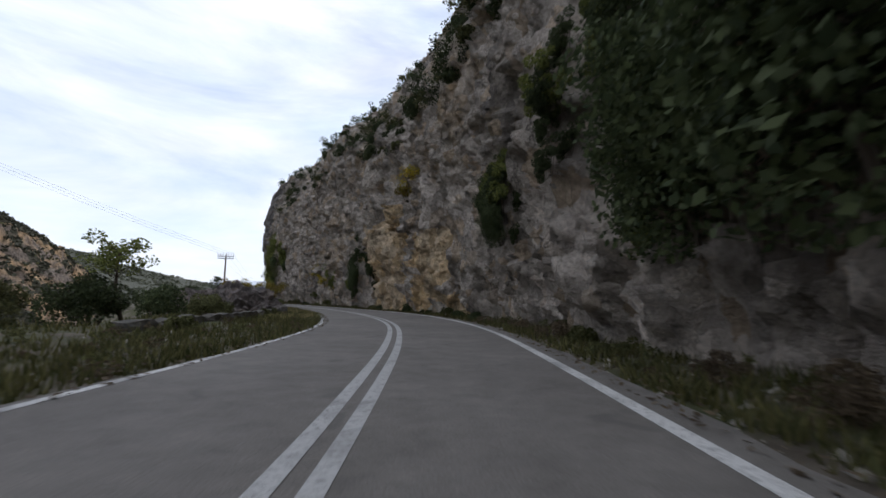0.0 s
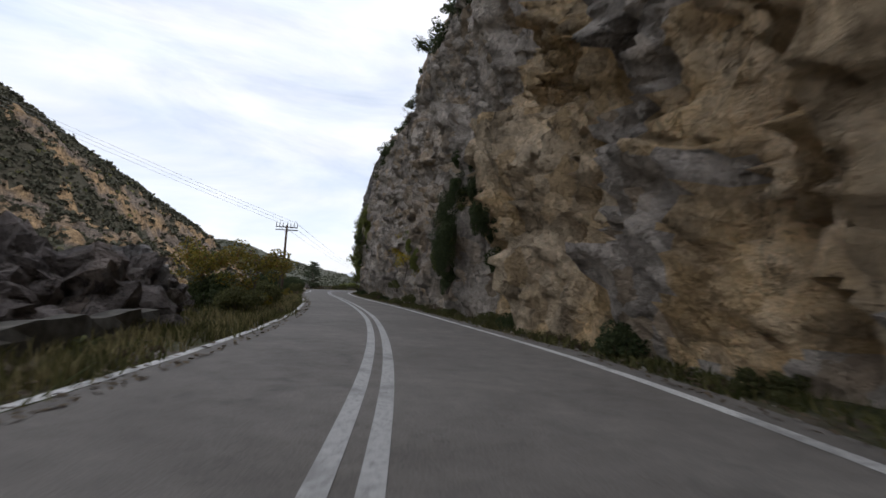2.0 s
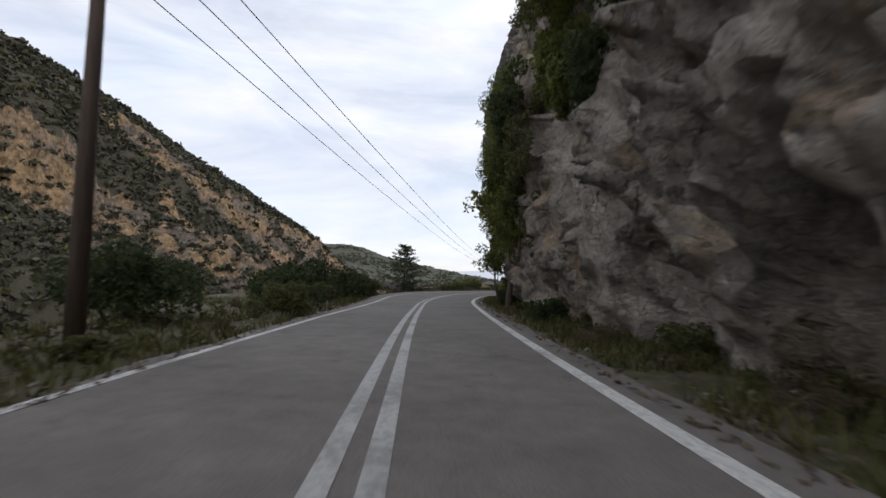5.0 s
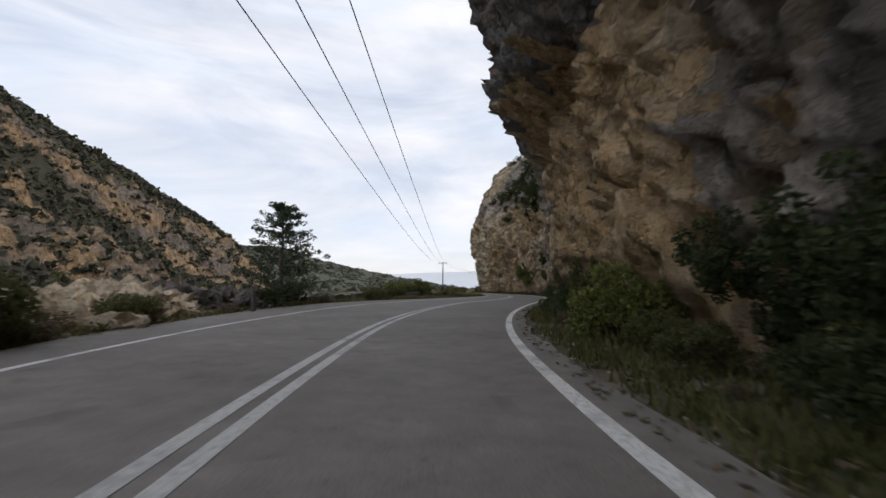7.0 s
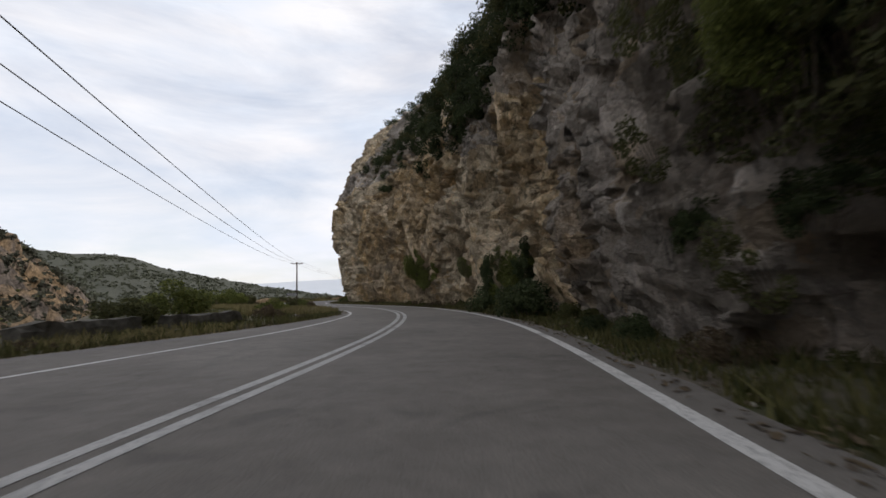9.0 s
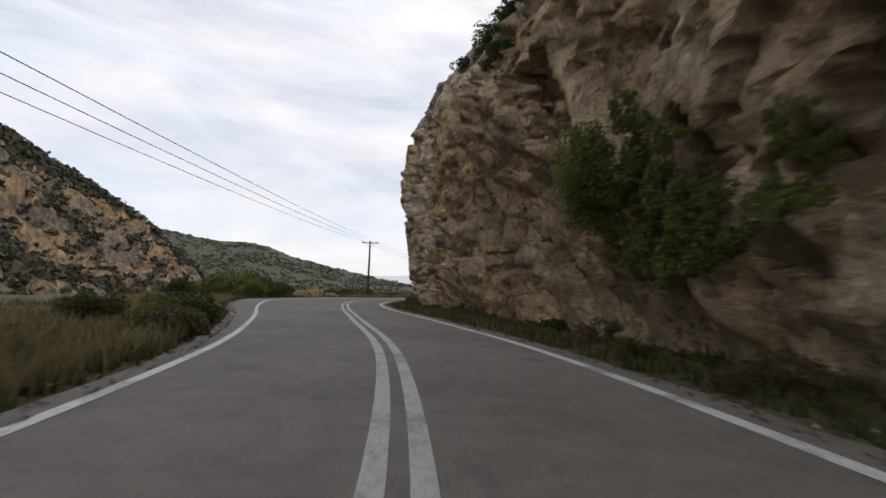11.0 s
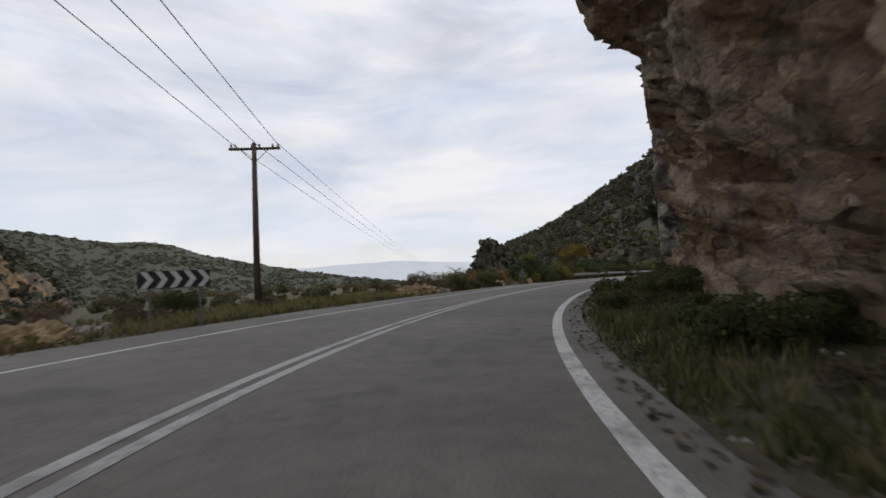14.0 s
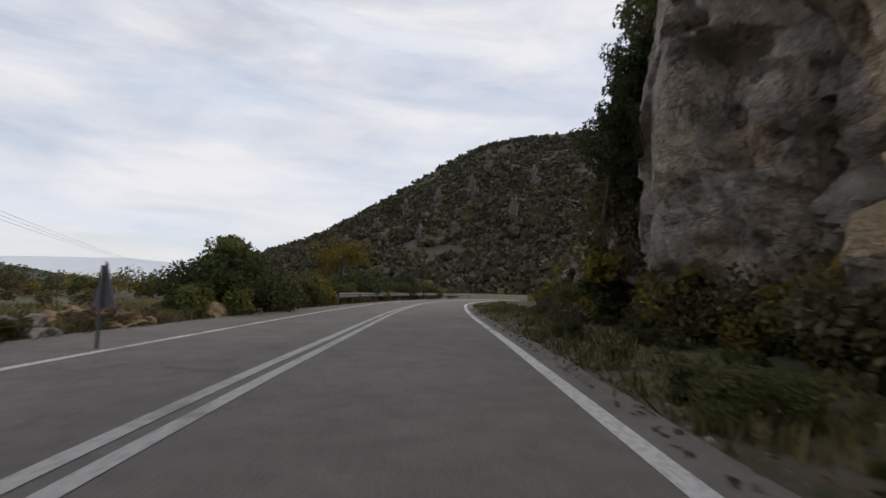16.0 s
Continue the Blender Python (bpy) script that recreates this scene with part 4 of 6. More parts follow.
# creepers: (s, foot height, scale, width)
for s, z, k, w in ((2.5, 1.8, 2.2, 1.2), (4, 7.5, 2.4, 1.2), (6.3, 2.0, 1.9, 1.0), (6.8, 7.2, 2.0, 1.0), (8.2, 2.3, 1.1, 0.9), (8.0, 5.0, 1.2, 0.8), (7.8, 8.4, 1.3, 0.8), (6, 12, 2.2, 1.0),
                   (17.8, 3.4, 0.7, 0.8), (18.8, 4.4, 0.8, 0.8), (44.6, 2.0, 0.8, 0.8), (45.2, 3.8, 0.8, 0.8), (91, 2.2, 1.2, 0.8), (93, 4.2, 1.4, 0.9), (94, 8, 1.4, 0.8), (97.5, 9.5, 1.6, 1.0),
                   (96.8, 2.6, 1.2, 1.0), (98.2, 4.2, 1.3, 1.0), (99.2, 6.8, 1.3, 1.0), (97.2, 6.2, 1.4, 1.0), (135.4, 1.6, 0.7, 0.8), (136.6, 3.2, 0.7, 0.8), (170.6, 2.2, 0.75, 0.9)):
    hang(IVY_A if s > 90 else IVY_B, s, z, k, w)


def ivy_patch(s0, s1, z0, z1, count, kinds, lo=0.3, hi=0.62):
    """Sprays scattered over a stretch of the face, thinning towards its ragged rim."""
    for _ in range(count):
        a, q = prng.uniform(0, 6.283), prng.random() ** 0.65
        s, z = (s0 + s1) / 2 + (s1 - s0) / 2 * q * math.cos(a), (z0 + z1) / 2 + (z1 - z0) / 2 * q * math.sin(a)
        k = prng.uniform(lo, hi) * (1.25 - 0.5 * q)
        hang(prng.choice(kinds), s, max(0.3, z - 1.4 * k), k, prng.uniform(0.8, 1.5), 0.08)


ivy_patch(7.6, 10.8, 2.4, 10.5, 14, (SPRAY_B, SPRAY_A, SPRAY_B))
ivy_patch(10.4, 12.0, 4.2, 9.5, 8, (SPRAY_B, SPRAY_B, SPRAY_A), 0.3, 0.45)
ivy_patch(16.6, 20.4, 3.0, 7.6, 12, (SPRAY_B, SPRAY_B, SPRAY_A))
ivy_patch(40.7, 42.0, 1.6, 5.2, 6, (SPRAY_B,), 0.25, 0.45)
ivy_patch(43.6, 47.8, 1.6, 7.4, 16, (SPRAY_B, SPRAY_B, SPRAY_A))
ivy_patch(76, 92, 2.0, 11.0, 18, (SPRAY_B, SPRAY_A, SPRAY_C), 0.5, 0.9)
ivy_patch(93.5, 101.8, 1.4, 9.5, 20, (SPRAY_A, SPRAY_A, SPRAY_C), 0.5, 0.8)
ivy_patch(104.5, 108, 0.6, 2.2, 6, (SPRAY_B, SPRAY_C), 0.4, 0.7)
ivy_patch(112.5, 120, 0.4, 1.9, 9, (SPRAY_C, SPRAY_A, SPRAY_C), 0.25, 0.45)
ivy_patch(133.2, 139.5, 1.2, 6.4, 20, (SPRAY_B, SPRAY_C, SPRAY_B), 0.3, 0.55)
ivy_patch(149, 158, 0.8, 3.2, 14, (SPRAY_A, SPRAY_B, SPRAY_C), 0.3, 0.5)
ivy_patch(166.0, 172.2, 1.6, 4.7, 14, (SPRAY_A, SPRAY_A, SPRAY_C), 0.26, 0.48)
ivy_patch(158.8, 160.6, 1.5, 3.3, 6, (SPRAY_A, SPRAY_C), 0.22, 0.36)
ivy_patch(51.8, 56.2, 2.2, 4.9, 9, (SPRAY_A, SPRAY_B, SPRAY_A), 0.2, 0.36)
ivy_patch(249.2, 252.5, 3.4, 8.6, 14, (SPRAY_B, SPRAY_C, SPRAY_B), 0.45, 0.75)
ivy_patch(249, 262, 3, 14, 22, (SPRAY_C, SPRAY_B, SPRAY_C), 0.4, 0.8)

# shrubs rooted in the rock and along the brow
for s, z, ob, k in ((34.6, 9.3, B_YELLOW, 1.2), (35.2, 9.0, T_SPRIG, 1.2), (34.0, 9.8, T_SPRIG, 1.1), (62.8, 4.0, T_SPRIG, 0.75), (57.4, 3.4, T_LIGHT, 0.5), (55.6, 1.6, T_SPRIG, 0.75), (114, 0.5, B_OLIVE, 0.7), (116, 0.5, B_GREEN, 0.7), (60.6, 2.8, T_SPRIG, 0.75), (58.8, 2.4, T_SPRIG, 0.75), (62.5, 1.2, B_OLIVE2, 1.0), (64.4, 3.8, T_SPRIG, 0.75), (36, 13.5, B_OLIVE, 0.8), (44, 15, B_DARK2, 0.9),
                    (92.5, 6.5, T_LIGHT, 0.8), (95, 2.5, T_LIGHT, 0.8), (110, 9.5, T_BARE, 1.0), (111, 12.5, T_BARE, 1.0), 
                    (187, 13, B_DARK2, 0.8), (190, 14.5, T_DARK, 0.5), (194, 15.5, B_DARK2, 0.8), (182, 15, T_DARK, 0.5), (178, 18, B_DARK, 0.9),
                    (244, 14, T_BARE, 0.8), (241, 17, B_DARK2, 0.7), (150, 12, B_DARK2, 0.9), (153, 9, B_DARK2, 0.7), (160, 12, B_DARK2, 0.9),
                    (146, 14, T_DARK, 0.6), (149, 15.5, T_YELLOW, 0.5), (152, 14.5, T_DARK, 0.65), (155, 17, T_DARK, 0.8), (158, 15, B_DARK, 0.9), (161, 17.5, T_LIGHT, 0.6), (164, 15.5, T_DARK, 0.7),
                    (168, 16.5, T_DARK, 0.6), (171, 15, B_DARK, 0.8), (174, 16, T_DARK, 0.6), (180, 13.5, T_DARK, 0.5), (184, 12.5, B_DARK2, 0.7), (186, 11, T_BARE, 0.5), (140, 16, T_LIGHT, 0.6),
                    (22, 20, T_DARK, 0.7), (27, 18.5, T_DARK, 0.6), (33, 19, T_BARE, 0.8), (39, 20, T_DARK, 0.8), (45, 19, B_DARK, 1.0), (50, 21, T_DARK, 0.7), (54, 19, T_DARK, 0.6), (60, 20, B_DARK, 0.9), (66, 15, T_BARE, 0.8), (70, 11, T_BARE, 0.9), (73, 6, T_LIGHT, 0.55), (75, 9, T_BARE, 0.7),
                    (240, 12, T_BARE, 0.7), (243, 16, T_DARK, 0.6), (249, 9, T_DARK, 0.8), (250, 12, T_DARK, 0.9), (252, 18, T_DARK, 0.9), (251, 7, T_LIGHT, 0.6), (251, 11, B_DARK, 1.0), (256, 6, T_YELLOW, 0.6), (259, 9, T_YELLOW, 0.6), (262, 5, B_DRY, 1.2), (258, 3, B_OLIVE, 1.0), (265, 8, T_YELLOW, 0.7), (268, 6, B_DRY, 1.4), (254, 14, T_DARK, 0.9), (257, 12, B_DARK, 1.1), (226, 16, T_DARK, 0.6), (231, 13, T_BARE, 0.7), (234, 17, T_DARK, 0.7), (229, 19, T_DARK, 0.7)):
    ledge(ob, s, z, k)


def scrub_cover(name, spots, mat, label, leaves=420, size=0.17):
    """Uncountable shrubs as one mesh: spots are (x, y, z, width)."""
    rng = np.random.default_rng(len(spots))
    vs, fs, base = [], [], 0
    for x, y, z, w in spots:
        cs, rs = [], []
        for _ in range(6):
            a, r = rng.random() * 6.283, rng.random() ** 0.6 * w * 0.34
            cs.append((x + r * math.cos(a), y + r * math.sin(a), z + w * (0.12 + 0.42 * rng.random())))
            rs.append(w * 0.19 * (0.6 + 0.7 * rng.random()))
        v, f = leaf_cloud(rng, cs, rs, leaves, size)
        vs.append(v)
        fs.append(f + base)
        base += len(v)
    return tagged(new(name, fast_mesh(name, np.concatenate(vs), np.concatenate(fs), mat)), label, "scrub", kind="stuff")


dark, olive, autumn, dry, slope = [], [], [], [], []
for s0, s1, step, zl, zh in ((18, 48, 0.5, 14.5, 19), (146, 164, 0.2, 11.5, 18), (160, 173, 0.22, 11.2, 18), (172, 200, 0.3, 17, 26), (146, 176, 0.25, 17, 27), (18, 74, 0.9, 16.5, 27), (74, 104, 1.0, 17, 27), (134, 172, 0.7, 14.5, 26), (172, 200, 1.0, 16, 27), (238, 262, 0.8, 14, 26)):
    s = s0
    while s < s1:
        z = prng.uniform(zl, zh)
        p = spot(s, face(s, z) - 0.35, z - 0.4)
        (olive if prng.random() < 0.25 else dark).append((p.x, p.y, p.z, prng.uniform(1.2, 2.9)))
        s += step * prng.uniform(0.6, 1.4)
s = -10
while s < 285:
    for _ in range(2):
        p = spot(s, face(s, 28) + prng.uniform(-0.3, 3.5), 28.0)
        dark.append((p.x, p.y, p.z, prng.uniform(1.8, 3.4)))
    s += prng.uniform(1.6, 3.0)
for _ in range(620):
    s, u = prng.uniform(243, 322), prng.random()
    z = u * u * (0.7 if s < 250 else 7 if s < 256 else 20)
    p = spot(s, face(s, z) - 0.2, z - 0.1)
    prng.choice((dark, slope, slope, dry, slope, slope, dry, olive, autumn)).append((p.x, p.y, p.z, prng.uniform(1.1, 2.4)))
for _ in range(300):
    s = prng.uniform(243, 266)
    z = prng.random() ** 1.4 * (0.6 if s < 250 else 5 if s < 254 else 15)
    p = spot(s, face(s, z) - 0.1, z - 0.3)
    prng.choice((slope, slope, dark, dry, slope, slope, dry, olive, slope, olive)).append((p.x, p.y, p.z, prng.uniform(0.7, 1.3 if s < 250 else 1.9)))
for _ in range(260):
    s, d = prng.uniform(268, 320), prng.uniform(-30, -8)
    p = spot(s, d)
    prng.choice((dark, olive, autumn, olive, dry)).append((p.x, p.y, ground_z(p), prng.uniform(1.6, 3.4)))
for _ in range(230):
    s, d = prng.uniform(206, 262), -13.5 - 34 * prng.random() ** 1.3
    p = spot(s, d)
    prng.choice((dry, olive, slope, slope)).append((p.x, p.y, ground_z(p) - 0.1, prng.uniform(0.7, 1.7)))
scrub_cover("brow_scrub", dark, LEAF_DARK, "dark evergreen scrub on ledges and brow")
scrub_cover("olive_scrub", olive, LEAF_OLIVE, "olive-green scrub on ledges and slopes")
scrub_cover("autumn_scrub", autumn, LEAF_YELLOW, "yellowing autumn scrub on the slope", 300)
scrub_cover("slope_scrub", slope, LEAF_SLOPE, "grey-olive scrub covering the lower slope", 360, 0.14)
scrub_cover("dry_scrub", dry, LEAF_DRY, "brown leafless scrub on the slope", 300, 0.13)

weeds = {"green": [], "dry": []}
for _ in range(2300):
    s = prng.uniform(4, 268)
    el, er = float(along(LEFT, np.array([s]))[0] - along(SHOULDER, np.array([s]))[0]), float(along(RIGHT, np.array([s]))[0])
    if prng.random() < 0.5:
        d, w = el - 0.5 - 5.5 * prng.random() ** 1.4, prng.uniform(0.2, 0.6)
    else:
        room = max(0.4, face(s, 0.5) - er - 1.0)
        d = er + 0.95 + room * prng.random() ** 0.7
        w = prng.uniform(0.18, 0.42) + 0.4 * prng.random() ** 2 * (d - er > 1.8)
    if noise.noise((s * 0.25, d * 0.4, 2.0)) < -0.15:
        continue
    p = spot(s, d)
    weeds[prng.choice(("green", "green", "dry"))].append((p.x, p.y, ground_z(p) - 0.04, w))
scrub_cover("green_weeds", weeds["green"], LEAF_OLIVE, "low green weeds growing along both verges", 90, 0.075)
scrub_cover("dry_weeds", weeds["dry"], LEAF_DRY, "low dry brown weeds along both verges", 90, 0.07)
s = 222.0
while s < 264:
    er = float(along(RIGHT, np.array([s]))[0])
    put(prng.choice((B_DRY, B_OLIVE2, B_OLIVE, B_OLIVE2)), s, er + 1.25 + prng.random() * max(0.3, face(s, 0.5) - er - 2.0), prng.uniform(0.35, 0.7))
    s += prng.uniform(1.0, 2.0)

ledge(T_SPRIG, 59.6, 3.6, 0.8, -0.3)
ledge(T_SPRIG, 61.4, 3.9, 0.8, -0.3)
ledge(T_SPRIG, 57.2, 2.2, 0.7, -0.3)
ledge(T_SPRIG, 63.2, 3.6, 0.8, -0.3)
ledge(T_DARK, 250.2, 4.4, 0.75, -0.5)
ledge(T_DARK, 251.6, 3.4, 0.7, -0.5)
ledge(B_DARK2, 250.8, 4.0, 0.9, -0.35)
ledge(T_BARE, 117.5, 9.8, 0.9, -0.5)
ledge(T_BARE, 116.3, 11.4, 0.9, -0.5)

# foot of the cliffs
s = 4.0
while s < 262:
    foot = face(s, 0.5)
    edge = float(along(RIGHT, np.array([s]))[0]) + 0.9
    ob = prng.choice((B_OLIVE2, B_DRY, B_OLIVE2, B_DARK2, B_OLIVE, B_DRY))
    k = prng.uniform(0.35, 0.75)
    if not 186 < s < 197:
        put(ob, s, max(edge + 0.5, foot - prng.uniform(0.3, 1.2)), k)
    s += prng.uniform(1.6, 3.2)
for s, d, k, ob in ((111.5, 3.6, 1.0, B_GREEN), (113.2, 3.7, 0.9, B_OLIVE), (110, 3.7, 0.6, B_OLIVE), (112, 3.5, 0.5, B_DRY), (114.5, 3.6, 0.6, B_DARK2), (117, 3.4, 0.55, B_DRY), (119, 3.7, 0.75, B_DARK), (121, 3.5, 0.6, B_OLIVE), (123, 3.6, 0.6, B_DRY), (105.5, 3.6, 0.7, B_DARK2), (108, 3.4, 0.6, B_OLIVE), (150, 4.4, 1, B_DARK), (153, 4.6, 0.9, B_OLIVE), (156, 4.6, 1, B_DARK), (159, 4.7, 0.9, B_DRY),
                    (198, 3.3, 0.45, B_OLIVE), (200, 3.1, 0.48, B_DARK2), (202, 3.4, 0.51, B_GREEN), (204, 3.2, 0.48, B_OLIVE), (206, 3.0, 0.6, B_OLIVE), (208, 3.2, 0.55, B_DARK2), (210, 3.1, 0.6, B_OLIVE), (212, 3.3, 0.55, B_DRY), (214.5, 3.3, 0.6, B_OLIVE), (217, 3.6, 0.6, B_OLIVE2),
                    (224, 4.6, 0.6, B_OLIVE), (226.5, 5, 0.72, B_OLIVE), (229, 4.8, 0.66, B_OLIVE), (232, 5.2, 0.78, B_OLIVE), (235, 5.3, 0.66, B_OLIVE), (239, 5, 0.83, B_DRY),
                    (243, 5.2, 0.9, B_OLIVE), (246.5, 5.4, 0.9, B_YELLOW), (250, 5.8, 0.98, B_OLIVE), (253.5, 6.2, 0.98, B_OLIVE), (257, 6.4, 1.05, B_YELLOW), (261, 6.4, 1.05, B_OLIVE), (266, 6.6, 1.05, B_DRY), (271, 6.8, 1.05, B_YELLOW)):
    put(ob, s, d, k)

put(T_LIGHT, 93.5, 3.1, 1.5)
put(T_LIGHT, 96.0, 3.0, 0.8)

# left of the road
put_xy(T_LIGHT, -12.9, 19.4, 0.9)
put_xy(T_YELLOW, -15.6, 43.6, 0.72)
put_xy(T_YELLOW, -17.5, 43.2, 0.72)
put_xy(T_LIGHT, -18.8, 44.8, 0.6)
put_xy(T_YELLOW, -30.0, 66.6, 0.95)
put_xy(pine(6.1, "dark green pine with layered branches on stony ground"), -56.4, 118.8, 1.0)
for x, y, k, ob in ((-13.5, 18.3, 1.2, B_DARK), (-10.5, 21.6, 0.9, B_OLIVE), (-12.0, 24.2, 1, B_OLIVE), (-9.6, 26.5, 0.7, B_OLIVE2), (-8.4, 15.5, 0.8, B_OLIVE2), (-16.1, 27.6, 1.3, B_DARK), (-12.9, 13.1, 1.1, B_OLIVE),
                    (-14.8, 42.0, 0.8, B_OLIVE), (-16.2, 44.4, 1.0, B_YELLOW), (-17.4, 46.6, 1.0, B_OLIVE), (-18.4, 44.6, 0.9, B_GREEN), (-16.9, 43.1, 0.8, B_DARK), (-18.2, 48.2, 0.8, B_YELLOW), (-26.0, 61.9, 0.55, B_YELLOW), (-28.8, 67.0, 0.6, B_YELLOW), (-23.8, 57.3, 0.45, B_OLIVE2), (-27.4, 64.0, 0.5, B_OLIVE),
                    (-33.9, 69.7, 1.1, B_DARK), (-36.8, 75.4, 1.2, B_DARK), (-36.0, 80.2, 1, B_OLIVE), (-32.3, 72.6, 0.6, B_OLIVE2), (-39.1, 82.9, 1.2, B_DARK), (-28.9, 70.7, 0.5, B_DRY),
                    (-46.2, 95.4, 1.3, B_DARK), (-49.5, 99.1, 1.6, B_OLIVE), (-51.0, 92.9, 1.6, B_OLIVE), (-46.0, 99.4, 0.9, B_DRY), (-48.9, 103.3, 0.8, B_DRY), (-43.6, 89.5, 1, B_OLIVE), (-51.4, 86.0, 1.4, B_DARK),
                    (-52.4, 107.4, 0.6, B_DRY), (-50.6, 105.6, 0.55, B_DRY), (-54.4, 110.2, 0.7, B_DRY), (-51.8, 113.0, 0.6, B_DRY), (-54.5, 117.0, 0.9, B_DARK2), (-57.9, 121.2, 1.1, B_DARK2), (-53.6, 123.6, 0.9, B_DRY), (-56.5, 130.6, 0.9, B_OLIVE), (-57.4, 135.5, 1, B_OLIVE), (-60.2, 133.3, 0.8, B_DRY), (-58.5, 142.5, 1, B_OLIVE), (-60.6, 148.4, 1.3, B_GREEN),
                    (-57.3, 150.8, 0.9, B_DRY), (-59.3, 155.6, 0.7, B_GREEN), (-60.8, 160.3, 0.55, B_GREEN), (-59.7, 164.4, 0.9, B_DRY), (-63.3, 165.0, 0.7, B_OLIVE), (-62.0, 168.9, 0.54, B_OLIVE), (-64.8, 171.5, 0.6, B_DRY), (-67.5, 174.9, 0.54, B_OLIVE2),
                    (-70.3, 178.4, 0.54, B_DRY), (-73.5, 182.6, 0.5, B_DRY), (-75.7, 185.7, 0.6, B_DRY), (-80.4, 190.5, 1.1, B_GREEN), (-82.6, 192.6, 1.5, B_GREEN), (-81.6, 195.4, 1.3, B_OLIVE), (-84.2, 195.6, 1.6, B_GREEN), (-83.2, 198.6, 1.1, B_OLIVE), (-79.8, 193.4, 0.8, B_OLIVE), (-85.6, 192.4, 1.5, B_GREEN), (-77.3, 191.0, 0.54, B_DRY), (-81.5, 184.1, 0.9, B_DARK), (-80.9, 196.1, 0.8, B_DRY),
                    (-82.3, 208.8, 0.9, B_DRY), (-83.4, 211.9, 0.9, B_OLIVE), (-83.9, 206.6, 0.9, B_DRY), (-81.3, 214.6, 0.8, B_DRY), (-86.1, 216.4, 0.9, B_OLIVE2), (-81.1, 221.4, 0.6, B_OLIVE2), (-84.1, 226.7, 0.7, B_OLIVE2), (-80.3, 235.3, 0.6, B_OLIVE2),
                    (-76.6, 226.4, 1.1, B_DRY), (-77.8, 229.0, 1.2, B_DRY), (-76.0, 229.6, 1, B_DRY), (-78.5, 232.0, 1.2, B_DRY), (-76.5, 233.0, 0.9, B_DRY), (-79.6, 228.0, 1, B_DRY), (-75.4, 227.6, 0.5, T_BARE), (-77.2, 231.0, 0.5, T_BARE),
                    (-73.6, 225.4, 0.9, B_DRY), (-72.6, 226.9, 1, B_OLIVE), (-72.0, 228.6, 0.9, B_DRY), (-73.5, 229.5, 1, B_OLIVE2), (-71.8, 230.4, 0.7, B_DRY), (-74.4, 226.4, 0.6, T_BARE), (-72.9, 231.8, 1, B_OLIVE), (-71.6, 234.0, 0.7, B_OLIVE2), (-70.3, 230.8, 0.8, B_DRY), (-70.9, 231.9, 0.8, B_OLIVE2), (-69.9, 232.8, 0.45, B_DRY), (-70.6, 235.4, 0.8, B_DRY),
                    (-69.2, 241.0, 1.1, B_GREEN), (-67.8, 241.9, 1.5, B_DARK), (-66.6, 243.2, 1.5, B_DARK), (-67.0, 245.2, 1.6, B_GREEN), (-69.6, 242.6, 0.75, T_LIGHT), (-70.8, 242.0, 0.8, B_OLIVE), (-69.2, 237.2, 0.6, B_DRY), (-68.2, 238.4, 0.6, B_OLIVE2), (-66.2, 244.0, 1.1, B_OLIVE),
                    (-65.6, 246.8, 1, B_DRY), (-65.0, 249.2, 1.2, B_OLIVE), (-63.6, 252.2, 1.45, B_YELLOW), (-62.8, 253.6, 1.4, B_YELLOW), (-64.6, 254.4, 1.3, B_DRY), (-66.8, 251.0, 1.6, B_OLIVE), (-62.5, 257.5, 1.3, T_YELLOW), (-59.6, 259.8, 1.3, B_YELLOW), (-62.0, 257.6, 1.3, B_OLIVE), (-60.4, 261.4, 1.4, B_DRY),
                    (-58.6, 265.6, 1.5, B_OLIVE), (-61.5, 264.0, 1.7, B_DARK), (-56.0, 270.0, 1.6, B_YELLOW), (-59.0, 271.0, 1.8, B_DARK), (-52.8, 274.6, 1.7, B_OLIVE), (-49.0, 279.0, 1.8, B_YELLOW), (-53.6, 280.0, 2, B_DARK), (-45.0, 283.4, 1.8, B_OLIVE), (-47.0, 290.7, 1.8, B_GREEN),
                    (-48.5, 101.5, 1.4, B_OLIVE), (-47.5, 97.5, 1.4, B_OLIVE), (-52.0, 98.0, 1.9, B_DARK), (-47.8, 99.6, 0.9, B_DRY), (-49.6, 102.4, 0.9, B_DRY), (-51.6, 106.4, 0.8, B_OLIVE),
                    (-60.6, 164.8, 0.6, B_GREEN), (-62.2, 166.8, 0.8, B_OLIVE)):
    put_xy(ob, x, y, k)

# ---- verge grass and stones ----


